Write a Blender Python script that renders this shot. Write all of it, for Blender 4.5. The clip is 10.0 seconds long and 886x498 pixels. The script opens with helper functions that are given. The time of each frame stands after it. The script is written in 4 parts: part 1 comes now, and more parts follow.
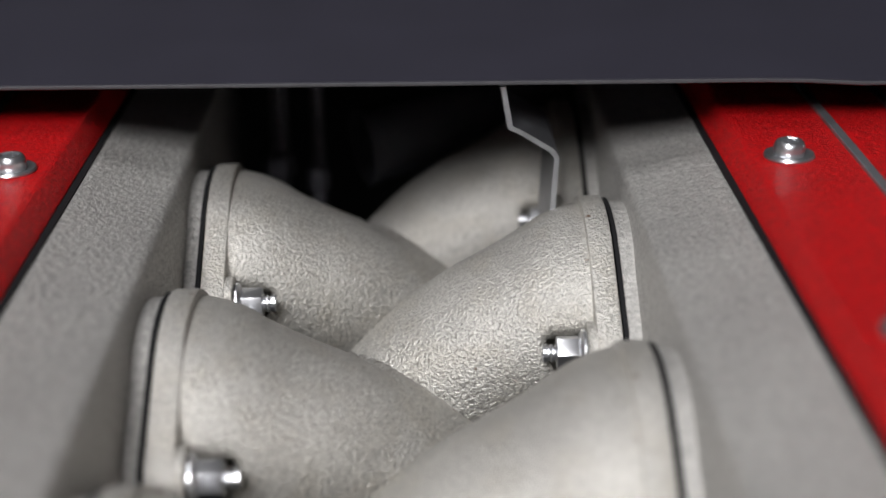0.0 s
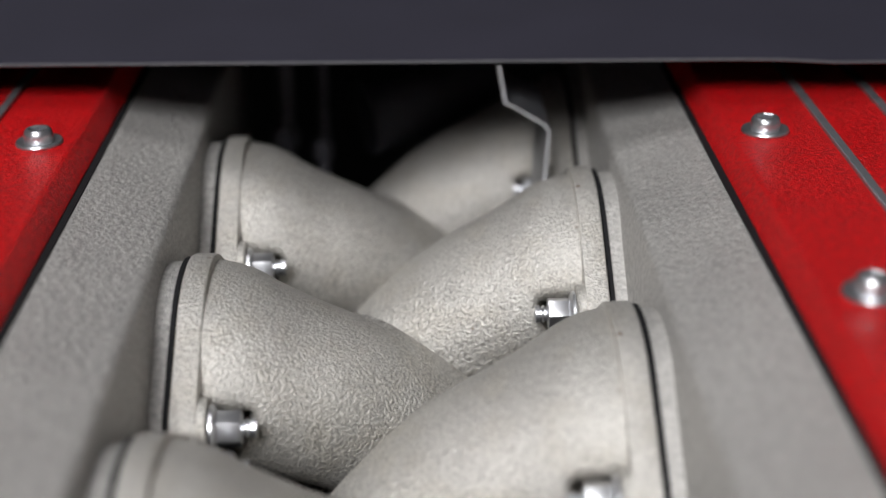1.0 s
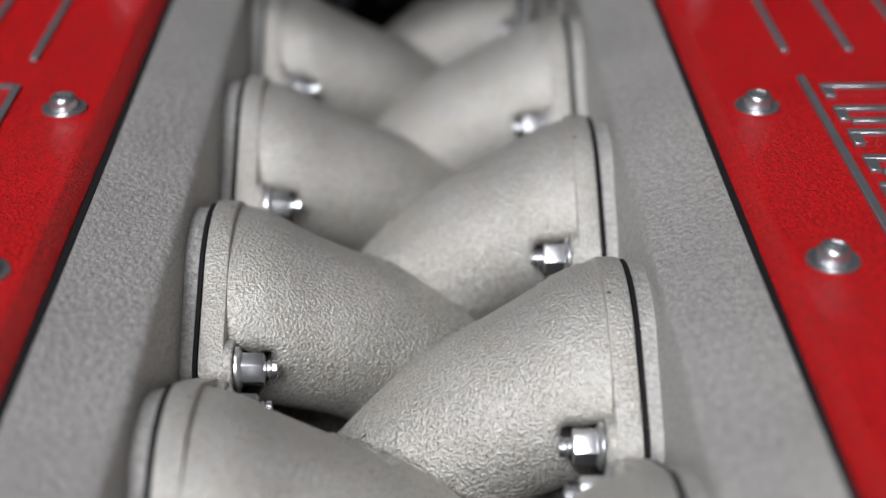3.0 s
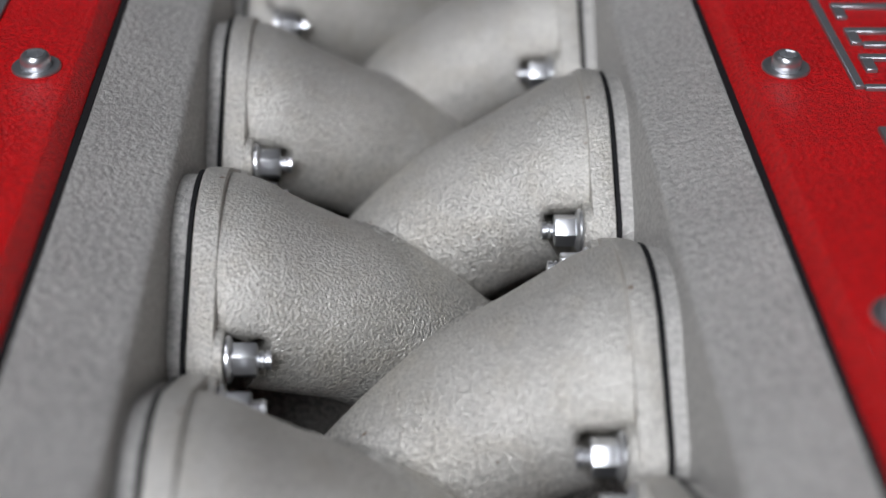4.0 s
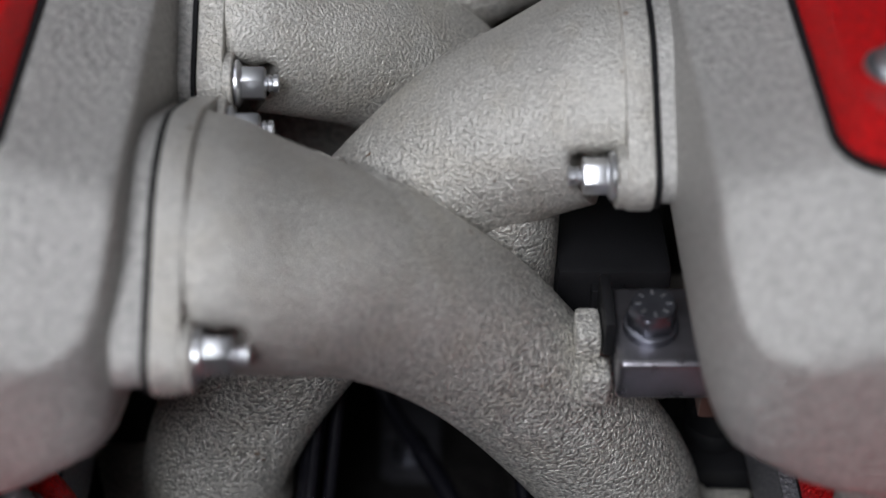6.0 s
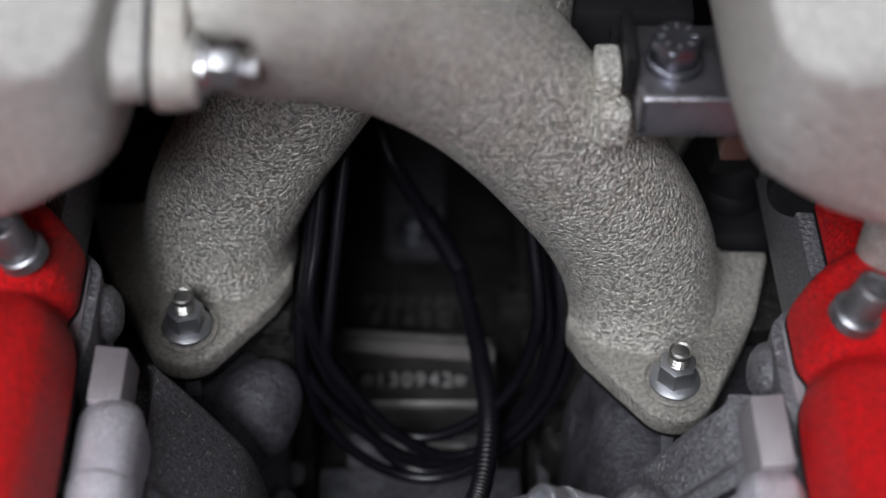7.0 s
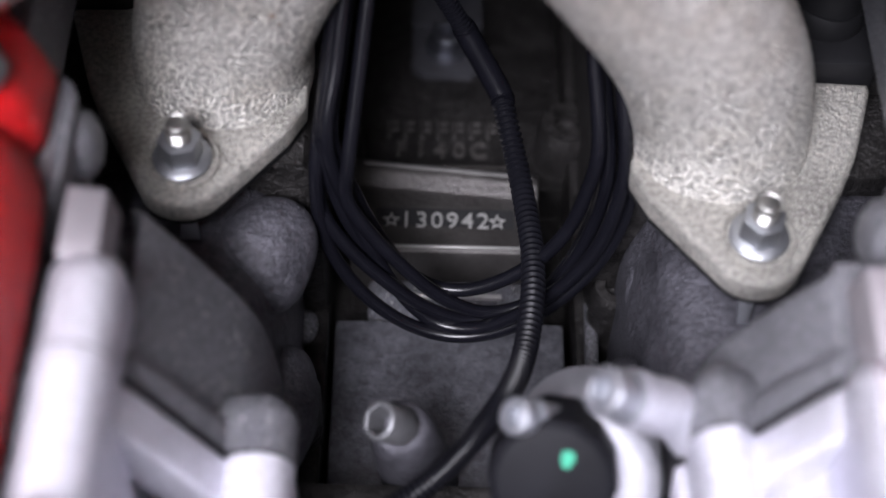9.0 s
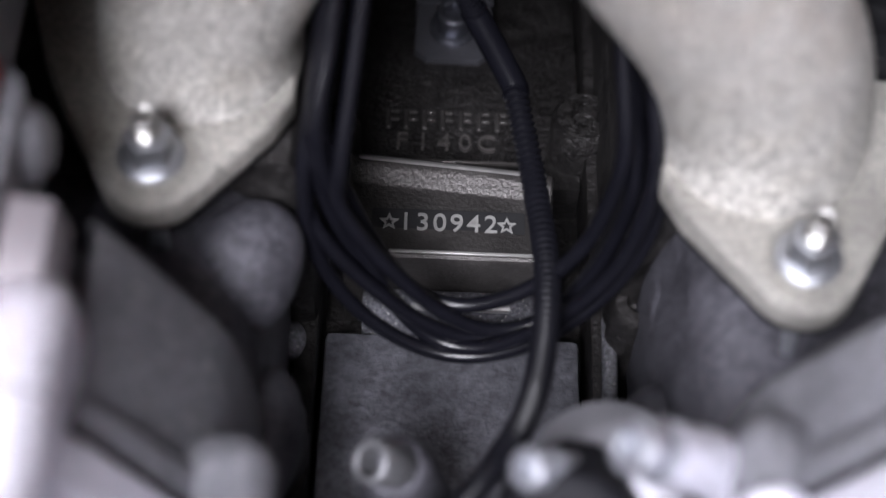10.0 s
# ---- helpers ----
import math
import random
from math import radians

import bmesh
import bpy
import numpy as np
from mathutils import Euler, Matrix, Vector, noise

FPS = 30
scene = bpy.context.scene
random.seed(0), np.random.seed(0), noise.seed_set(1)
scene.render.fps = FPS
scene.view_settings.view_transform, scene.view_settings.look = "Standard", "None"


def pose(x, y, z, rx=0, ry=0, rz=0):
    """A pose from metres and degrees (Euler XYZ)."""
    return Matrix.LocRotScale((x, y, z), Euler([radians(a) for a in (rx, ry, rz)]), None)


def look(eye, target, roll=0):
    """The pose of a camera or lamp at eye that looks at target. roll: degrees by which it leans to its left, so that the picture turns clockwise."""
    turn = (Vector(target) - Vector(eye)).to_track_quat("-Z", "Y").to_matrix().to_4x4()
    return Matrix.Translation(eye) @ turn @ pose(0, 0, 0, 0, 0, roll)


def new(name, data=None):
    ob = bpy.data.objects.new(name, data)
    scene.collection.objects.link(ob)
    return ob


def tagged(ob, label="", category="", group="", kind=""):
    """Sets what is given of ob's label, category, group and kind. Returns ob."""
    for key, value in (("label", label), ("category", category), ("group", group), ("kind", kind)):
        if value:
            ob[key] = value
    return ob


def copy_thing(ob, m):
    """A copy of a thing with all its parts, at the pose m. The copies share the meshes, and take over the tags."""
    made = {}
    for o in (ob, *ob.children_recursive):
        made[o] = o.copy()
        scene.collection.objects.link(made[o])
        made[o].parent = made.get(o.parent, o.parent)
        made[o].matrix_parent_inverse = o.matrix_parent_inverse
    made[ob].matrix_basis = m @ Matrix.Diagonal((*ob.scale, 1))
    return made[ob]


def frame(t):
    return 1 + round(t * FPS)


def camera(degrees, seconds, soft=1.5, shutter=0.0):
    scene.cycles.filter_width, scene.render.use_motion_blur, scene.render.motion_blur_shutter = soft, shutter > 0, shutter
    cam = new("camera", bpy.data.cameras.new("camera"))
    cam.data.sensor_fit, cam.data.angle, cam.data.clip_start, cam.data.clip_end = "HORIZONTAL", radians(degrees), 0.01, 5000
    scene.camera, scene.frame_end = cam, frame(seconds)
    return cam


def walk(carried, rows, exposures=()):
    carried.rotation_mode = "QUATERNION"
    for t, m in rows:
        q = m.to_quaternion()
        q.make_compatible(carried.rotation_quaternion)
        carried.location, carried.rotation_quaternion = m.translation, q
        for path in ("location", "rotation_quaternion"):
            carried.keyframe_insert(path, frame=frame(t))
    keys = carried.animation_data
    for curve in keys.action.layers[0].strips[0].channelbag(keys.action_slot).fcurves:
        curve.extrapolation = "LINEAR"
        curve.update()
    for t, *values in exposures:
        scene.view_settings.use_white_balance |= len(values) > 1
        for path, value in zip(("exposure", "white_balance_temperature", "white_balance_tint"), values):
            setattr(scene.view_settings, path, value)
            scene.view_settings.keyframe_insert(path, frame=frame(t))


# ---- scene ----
cam = camera(32.0, 10.0, soft=1.5)
cam.data.dof.use_dof = True
cam.data.dof.focus_distance = 0.446
cam.data.dof.aperture_fstop = 5.8
PATH = [
    (0, (0.00869, -0.53284, 0.18879), (0.01167, -0.16181, 0.03935), -1.509),
    (0.5, (0.00996, -0.54087, 0.19363), (0.01192, -0.17171, 0.03962), -1.669),
    (1, (0.00672, -0.56206, 0.20137), (0.01109, -0.19448, 0.04367), -1.337),
    (1.5, (0.00605, -0.58801, 0.20820), (0.01095, -0.22218, 0.04650), -1.187),
    (2, (0.00493, -0.62057, 0.21709), (0.01083, -0.25788, 0.04849), -1.147),
    (2.2, (0.00446, -0.63501, 0.22088), (0.01089, -0.27346, 0.04987), -1.146),
    (3.3, (0.00414, -0.70410, 0.24768), (0.00998, -0.35802, 0.04720), 0.048),
    (3.5, (0.00029, -0.71415, 0.24863), (0.00874, -0.37180, 0.04193), 0.408),
    (4, (-0.00564, -0.74651, 0.25342), (0.00675, -0.41276, 0.03330), 1.006),
    (4.5, (-0.00590, -0.78261, 0.26627), (0.00631, -0.45725, 0.03390), 1.178),
    (5, (-0.00509, -0.81723, 0.27375), (0.00650, -0.50145, 0.02850), 1.162),
    (5.5, (-0.00290, -0.84509, 0.27042), (0.00668, -0.53967, 0.01230), 0.966),
    (6, (0.00066, -0.86767, 0.25839), (0.00630, -0.57393, -0.01306), 0.632),
    (6.2, (-0.00184, -0.87135, 0.25308), (0.00607, -0.58455, -0.02563), 1.266),
    (7.3, (-0.00497, -0.87644, 0.21763), (0.00286, -0.61817, -0.08771), 1.522),
    (7.5, (-0.00501, -0.87382, 0.21311), (0.00136, -0.62007, -0.09604), 1.343),
    (8, (-0.00727, -0.86218, 0.20211), (-0.00168, -0.61805, -0.11470), 1.618),
    (8.5, (-0.01061, -0.84512, 0.18958), (-0.00390, -0.61027, -0.13414), 2.208),
    (9, (-0.01150, -0.82313, 0.17295), (-0.00592, -0.59743, -0.15724), 2.576),
    (9.5, (-0.01288, -0.80231, 0.15341), (-0.00657, -0.58107, -0.17978), 3.456),
    (10, (-0.01197, -0.78604, 0.13845), (-0.00617, -0.56747, -0.19651), 3.578),
]
walk(cam, [(t, look(eye, aim, roll)) for t, eye, aim, roll in PATH],
     [(0.0, 0.08, 6750, 10), (2.0, 0.18, 6700, 10), (3.5, -0.15, 6450, 10), (5.0, -0.35, 6350, 10), (6.2, -0.56, 6400, 10), (7.3, 0.08, 6450, 10),
      (7.8, 0.35, 6450, 12), (8.5, 0.80, 6400, 17), (9.0, 0.97, 6350, 17), (10.0, 1.12, 6350, 15)])


# ---- light: a workshop with ceiling light panels over the open engine bay ----
world = bpy.data.worlds.new("workshop_air")
scene.world = world
world.use_nodes = True
world.node_tree.nodes["Background"].inputs[0].default_value = (0.80, 0.86, 1.0, 1)
world.node_tree.nodes["Background"].inputs[1].default_value = 0.02


def area_lamp(name, eye, aim, sx, sy, watts, colour=(0.94, 0.95, 1.0)):
    data = bpy.data.lights.new(name, "AREA")
    data.shape, data.size, data.size_y = "RECTANGLE", sx, sy
    data.energy, data.color = watts, colour
    ob = new(name, data)
    ob.matrix_world = look(eye, aim)
    return ob


area_lamp("work_lamp", (-0.48, -1.97, 1.56), (0.0, -0.45, 0.0), 0.9, 0.8, 69)
area_lamp("ceiling_lamp", (-0.40, -0.35, 2.28), (0.0, -0.30, 0.0), 0.9, 1.2, 27)


# ---- materials ----
def mat(name, colour, rough=0.5, metal=0.0, vary=0.0, vary_scale=40.0, bumps=(), speck=None, rough_vary=0.0, grain=None, spec=0.5):
    """A procedural surface. bumps: rows of (scale per metre, depth in metres, stretch)."""
    m = bpy.data.materials.new(name)
    m.use_nodes = True
    nt = m.node_tree
    n, l = nt.nodes, nt.links
    b = n["Principled BSDF"]
    b.inputs["Base Color"].default_value = (*colour, 1)
    b.inputs["Roughness"].default_value = rough
    b.inputs["Metallic"].default_value = metal
    b.inputs["Specular IOR Level"].default_value = spec
    co = n.new("ShaderNodeTexCoord")
    src = co.outputs["Object"]
    if vary:
        big = n.new("ShaderNodeTexNoise")
        big.inputs["Scale"].default_value = vary_scale
        big.inputs["Detail"].default_value = 5
        l.new(src, big.inputs["Vector"])
        fine = n.new("ShaderNodeTexNoise")
        fine.inputs["Scale"].default_value = vary_scale * 14
        fine.inputs["Detail"].default_value = 3
        l.new(src, fine.inputs["Vector"])
        both = n.new("ShaderNodeMath")
        both.operation = "MULTIPLY_ADD"
        l.new(fine.outputs["Fac"], both.inputs[0])
        both.inputs[1].default_value = 0.45
        l.new(big.outputs["Fac"], both.inputs[2])
        ramp = n.new("ShaderNodeMapRange")
        l.new(both.outputs[0], ramp.inputs["Value"])
        ramp.inputs["From Min"].default_value, ramp.inputs["From Max"].default_value = 0.42, 1.02
        ramp.inputs["To Min"].default_value, ramp.inputs["To Max"].default_value = 1 - vary, 1 + vary
        mul = n.new("ShaderNodeVectorMath")
        mul.operation = "SCALE"
        mul.inputs[0].default_value = colour
        l.new(ramp.outputs[0], mul.inputs["Scale"])
        out = mul.outputs[0]
        if grain:
            gr = n.new("ShaderNodeTexNoise")
            gr.inputs["Scale"].default_value = grain[0]
            gr.inputs["Detail"].default_value = 3
            gr.inputs["Distortion"].default_value = 0.3
            l.new(src, gr.inputs["Vector"])
            gm = n.new("ShaderNodeMapRange")
            l.new(gr.outputs["Fac"], gm.inputs["Value"])
            gm.inputs["From Min"].default_value, gm.inputs["From Max"].default_value = 0.36, 0.62
            gm.inputs["To Min"].default_value, gm.inputs["To Max"].default_value = 1 - grain[1], 1 + 0.4 * grain[1]
            gs = n.new("ShaderNodeVectorMath")
            gs.operation = "SCALE"
            l.new(out, gs.inputs[0])
            l.new(gm.outputs[0], gs.inputs["Scale"])
            out = gs.outputs[0]
        if speck:
            sp = n.new("ShaderNodeTexNoise")
            sp.inputs["Scale"].default_value = speck[0]
            sp.inputs["Detail"].default_value = 2
            l.new(src, sp.inputs["Vector"])
            st = n.new("ShaderNodeMapRange")
            l.new(sp.outputs["Fac"], st.inputs["Value"])
            st.inputs["From Min"].default_value, st.inputs["From Max"].default_value = speck[1], speck[1] + 0.06
            mix = n.new("ShaderNodeMix")
            mix.data_type = "RGBA"
            l.new(st.outputs[0], mix.inputs["Factor"])
            l.new(out, mix.inputs[6])
            mix.inputs[7].default_value = (*speck[2], 1)
            out = mix.outputs[2]
        l.new(out, b.inputs["Base Color"])
        if rough_vary:
            rr = n.new("ShaderNodeMapRange")
            l.new(both.outputs[0], rr.inputs["Value"])
            rr.inputs["From Min"].default_value, rr.inputs["From Max"].default_value = 0.42, 1.02
            rr.inputs["To Min"].default_value, rr.inputs["To Max"].default_value = rough - rough_vary, rough + rough_vary
            l.new(rr.outputs[0], b.inputs["Roughness"])
    last = None
    for scale, depth, stretch in bumps:
        mp = n.new("ShaderNodeMapping")
        mp.inputs["Scale"].default_value = stretch
        l.new(src, mp.inputs["Vector"])
        tx = n.new("ShaderNodeTexNoise")
        tx.inputs["Detail"].default_value = 5
        tx.inputs["Roughness"].default_value = 0.6
        tx.inputs["Scale"].default_value = scale
        l.new(mp.outputs[0], tx.inputs["Vector"])
        bp = n.new("ShaderNodeBump")
        bp.inputs["Strength"].default_value = 1.0
        bp.inputs["Distance"].default_value = depth
        l.new(tx.outputs["Fac"], bp.inputs["Height"])
        if last:
            l.new(last, bp.inputs["Normal"])
        last = bp.outputs[0]
    if last:
        l.new(last, b.inputs["Normal"])
    return m


ONE = (1, 1, 1)


def cast_pipe_paint():
    """Silver crackle paint over sand casting: the grain is finer at the flange and coarser down the leg. Its crests
    also brighten and its pits darken down the leg.
    """
    m = mat("silver_crackle_paint_on_pipes", (0.54, 0.526, 0.488), 0.45, 0.56, 0.08, 30, rough_vary=0.05, speck=(230, 0.745, (0.16, 0.09, 0.05)))
    n, l = m.node_tree.nodes, m.node_tree.links
    b = n["Principled BSDF"]
    co = n.new("ShaderNodeTexCoord")
    sep = n.new("ShaderNodeSeparateXYZ")
    l.new(co.outputs["Object"], sep.inputs[0])
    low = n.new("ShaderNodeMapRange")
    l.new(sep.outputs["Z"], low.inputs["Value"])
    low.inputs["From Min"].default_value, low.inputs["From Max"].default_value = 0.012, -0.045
    tex = []
    for scale, detail in ((1120, 2.4), (840, 2.0)):
        t = n.new("ShaderNodeTexNoise")
        t.inputs["Scale"].default_value, t.inputs["Detail"].default_value, t.inputs["Roughness"].default_value = scale, detail, 0.62
        l.new(co.outputs["Object"], t.inputs["Vector"])
        tex.append(t)
    mix = n.new("ShaderNodeMix")
    l.new(low.outputs[0], mix.inputs["Factor"])
    l.new(tex[0].outputs["Fac"], mix.inputs[2])
    l.new(tex[1].outputs["Fac"], mix.inputs[3])
    deep = n.new("ShaderNodeMapRange")
    l.new(low.outputs[0], deep.inputs["Value"])
    deep.inputs["To Min"].default_value, deep.inputs["To Max"].default_value = 0.0008, 0.0022
    bp = n.new("ShaderNodeBump")
    bp.inputs["Strength"].default_value = 1.0
    l.new(mix.outputs[0], bp.inputs["Height"])
    l.new(deep.outputs[0], bp.inputs["Distance"])
    l.new(bp.outputs[0], b.inputs["Normal"])
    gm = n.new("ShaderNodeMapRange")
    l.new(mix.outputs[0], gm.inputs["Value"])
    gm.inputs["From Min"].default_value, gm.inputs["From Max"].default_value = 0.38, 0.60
    # Crests painted brighter down the leg, adding light that the lamps leave out.
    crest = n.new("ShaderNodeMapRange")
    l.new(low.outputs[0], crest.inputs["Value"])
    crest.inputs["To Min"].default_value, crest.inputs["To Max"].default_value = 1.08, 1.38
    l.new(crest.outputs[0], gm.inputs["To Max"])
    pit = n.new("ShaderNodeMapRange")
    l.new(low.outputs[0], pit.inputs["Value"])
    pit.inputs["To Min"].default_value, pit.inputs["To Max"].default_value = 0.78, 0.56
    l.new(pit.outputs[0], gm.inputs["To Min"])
    stain = n.new("ShaderNodeTexNoise")
    stain.inputs["Scale"].default_value, stain.inputs["Detail"].default_value = 90, 6
    l.new(co.outputs["Object"], stain.inputs["Vector"])
    much = n.new("ShaderNodeMapRange")
    l.new(stain.outputs["Fac"], much.inputs["Value"])
    much.inputs["From Min"].default_value, much.inputs["From Max"].default_value, much.inputs["To Max"].default_value = 0.46, 0.70, 0.55
    warm = n.new("ShaderNodeMix")
    warm.data_type = "RGBA"
    l.new(much.outputs[0], warm.inputs["Factor"])
    l.new(b.inputs["Base Color"].links[0].from_socket, warm.inputs[6])
    warm.inputs[7].default_value = (0.49, 0.46, 0.40, 1)
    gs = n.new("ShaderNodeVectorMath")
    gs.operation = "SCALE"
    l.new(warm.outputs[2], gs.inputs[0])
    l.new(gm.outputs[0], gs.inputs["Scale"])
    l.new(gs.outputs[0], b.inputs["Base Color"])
    return m


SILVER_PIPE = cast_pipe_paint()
SILVER_BODY = mat("silver_crackle_paint_on_plenum", (0.52, 0.51, 0.485), 0.47, 0.52, 0.08, 22,
                  [(520, 0.0012, (1, 0.8, 1)), (1700, 0.0003, ONE)], rough_vary=0.06, grain=(700, 0.22))
# Stained paint, its base also darkened to offset strong lamp light on the flanges.
STAINED = mat("oil_stained_silver_paint", (0.43, 0.415, 0.375), 0.46, 0.52, 0.30, 70,
              [(840, 0.0016, ONE), (1700, 0.0003, ONE)], rough_vary=0.08, grain=(700, 0.30))
RED = mat("red_crackle_paint", (0.66, 0.003, 0.006), 0.36, 0.0, 0.10, 25,
          [(760, 0.0024, ONE), (1900, 0.0003, ONE)], grain=(760, 0.34), spec=0.36)
ZINC = mat("bright_zinc", (0.62, 0.63, 0.65), 0.31, 0.95, 0.05, 120, rough_vary=0.04)
ZINC_DULL = mat("handled_zinc", (0.33, 0.34, 0.36), 0.40, 0.92, 0.12, 220, [(1500, 0.0001, ONE)], rough_vary=0.08)
STEEL_DARK = mat("dark_phosphated_steel", (0.15, 0.155, 0.18), 0.30, 0.9, 0.15, 250, [(1500, 0.0001, ONE)])
# Plate steel lightened to paint in the highlight on its front edge.
STEEL_EDGE = mat("lightened_dark_steel_plate", (0.22, 0.215, 0.235), 0.32, 0.9, 0.2, 150, [(1200, 0.0001, ONE)], rough_vary=0.08)
CAST = mat("bright_cast_aluminium", (0.74, 0.735, 0.80), 0.40, 0.78, 0.07, 60,
           [(900, 0.0009, ONE), (160, 0.0002, ONE)], rough_vary=0.04, grain=(800, 0.18))
CLAMP = mat("satin_cast_clamp", (0.42, 0.42, 0.455), 0.44, 0.65, 0.16, 60, [(900, 0.0005, ONE)], rough_vary=0.1)
# The pale specks are painted glints of the pebbled skin.
CAST_MID = mat("grey_cast_aluminium", (0.21, 0.21, 0.23), 0.42, 0.6, 0.2, 40,
               [(900, 0.0010, ONE), (260, 0.0005, ONE)], rough_vary=0.1, speck=(1000, 0.645, (0.56, 0.555, 0.54)), grain=(850, 0.40))
# Here too the pale specks paint in glints.
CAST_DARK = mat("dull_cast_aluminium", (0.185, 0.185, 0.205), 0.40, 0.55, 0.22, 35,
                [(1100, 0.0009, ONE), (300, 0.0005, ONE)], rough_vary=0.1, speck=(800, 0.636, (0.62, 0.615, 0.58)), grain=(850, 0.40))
# Oily mottled casting, darkened further for the shade below the port flanges.
CAST_DULL = mat("oily_shaded_rough_casting", (0.085, 0.083, 0.097), 0.46, 0.45, 0.45, 45,
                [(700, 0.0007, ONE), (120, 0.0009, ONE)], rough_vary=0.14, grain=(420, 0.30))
# Oily casting, taken near black to carry the valley's deep shade.
BLOCK = mat("oily_shaded_cast_block", (0.029, 0.027, 0.0265), 0.40, 0.6, 0.5, 55,
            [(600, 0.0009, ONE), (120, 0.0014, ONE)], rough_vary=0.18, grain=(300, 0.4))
RUBBER = mat("black_rubber", (0.008, 0.008, 0.009), 0.75, 0.0, 0.2, 80, [(900, 0.0002, ONE)], spec=0.2)
HOSE = mat("black_pebbled_hose", (0.055, 0.055, 0.066), 0.44, 0.0, 0.3, 80, [(500, 0.0012, ONE)])
CABLE = mat("black_cable_sheath", (0.004, 0.004, 0.006), 0.26, 0.0, 0.2, 120, spec=0.28)
CONDUIT = mat("black_glossy_conduit", (0.005, 0.005, 0.007), 0.33, 0.0, 0.2, 120, spec=0.16)
PLASTIC = mat("black_moulded_plastic", (0.008, 0.008, 0.009), 0.5, 0.0, 0.2, 80, [(1400, 0.00015, ONE)], spec=0.25)
CAP = mat("matt_black_sensor_plastic", (0.006, 0.006, 0.008), 0.5, 0.0, 0.3, 90, [(1100, 0.0002, ONE)], spec=0.12)
COWL = mat("dark_grey_cowl_plastic", (0.023, 0.022, 0.033), 0.5, 0.0, 0.12, 30, [(2200, 0.00012, ONE)])
# Cowl plastic painted lighter for the line of light on its edge.
COWL_EDGE = mat("edge_lit_cut_plastic", (0.05, 0.05, 0.055), 0.5, 0.0, 0.2, 200)
TRIM_GREY = mat("brushed_grey_lettering", (0.33, 0.34, 0.36), 0.38, 0.8, 0.12, 120, [(900, 0.0001, (1, 0.1, 1))])
# Raised marks coloured brighter to show light caught on their edges.
EDGE_LIT = mat("edge_lit_casting_marks", (0.13, 0.12, 0.115), 0.4, 0.7, 0.3, 200)
DIGIT = mat("bright_stamped_marks", (0.38, 0.375, 0.36), 0.45, 0.6, 0.15, 300)
COPPER = mat("copper_coloured_plastic", (0.10, 0.05, 0.04), 0.4, 0.3, 0.2, 90)
GREEN = mat("green_paint_dab", (0.02, 0.30, 0.18), 0.5)
PLATE = mat("stained_grey_plate", (0.17, 0.17, 0.19), 0.44, 0.6, 0.45, 48, [(90, 0.0007, ONE), (520, 0.0005, ONE)], rough_vary=0.14, grain=(260, 0.28))
BOLT_GREY = mat("grey_phosphated_bolt", (0.20, 0.20, 0.21), 0.46, 0.75, 0.15, 200, [(1400, 0.0001, ONE)])
# Tab steel darkened along with the block for the valley shade.
TAB = mat("dull_grey_tab_steel", (0.075, 0.075, 0.085), 0.42, 0.6, 0.2, 60, [(400, 0.0002, ONE)])
LAND = mat("worn_machined_casting", (0.060, 0.056, 0.054), 0.38, 0.65, 0.35, 60, [(700, 0.0004, ONE)], rough_vary=0.1)
BAND = mat("blackened_stamping_strip", (0.016, 0.016, 0.017), 0.5, 0.2, 0.3, 120)
BAR = mat("dull_raised_casting_marks", (0.075, 0.07, 0.068), 0.4, 0.7, 0.3, 200)
SATIN = mat("satin_zinc", (0.36, 0.37, 0.40), 0.46, 0.85, 0.12, 300, [(1500, 0.0001, ONE)], rough_vary=0.08)
RIDGE = mat("bright_worn_ridge", (0.42, 0.41, 0.40), 0.35, 0.8, 0.3, 150, [(900, 0.0002, ONE)])
PINK = mat("pinkish_machined_metal", (0.36, 0.335, 0.355), 0.45, 0.5, 0.15, 90, [(1200, 0.0002, ONE)])
GOLD = mat("yellow_passivated_zinc", (0.33, 0.325, 0.31), 0.38, 0.95, 0.15, 300)
WALL_PAINT = mat("grey_workshop_paint", (0.15, 0.15, 0.16), 0.7, 0.0, 0.06, 3)
CONCRETE = mat("grey_workshop_floor", (0.25, 0.25, 0.24), 0.6, 0.0, 0.15, 4)
BAY = mat("unseen_black_bay_panel", (0.02, 0.02, 0.021), 0.6, 0.0, 0.2, 20)


# ---- mesh helpers ----
def thing(name, label, category, group="", kind="", at=(0, 0, 0), rz=0):
    ob = new(name)
    ob.empty_display_size = 0.02
    ob.matrix_world = pose(*at, 0, 0, rz)
    return tagged(ob, label, category, group, kind)


def part(name, bm, material, parent, label="", smooth=40):
    me = bpy.data.meshes.new(name)
    bmesh.ops.recalc_face_normals(bm, faces=bm.faces[:])
    bm.to_mesh(me)
    bm.free()
    me.materials.append(material)
    if smooth:
        me.polygons.foreach_set("use_smooth", [True] * len(me.polygons))
        me.set_sharp_from_angle(angle=radians(smooth))
    ob = new(name, me)
    if parent:
        ob.parent = parent
    return tagged(ob, label)


def again(ob, parent, m=None):
    """One more object on the same mesh under a parent."""
    o = new(ob.name.split(".")[0], ob.data)
    o.parent = parent
    if m is not None:
        o.matrix_basis = m
    if "label" in ob:
        o["label"] = ob["label"]
    return o


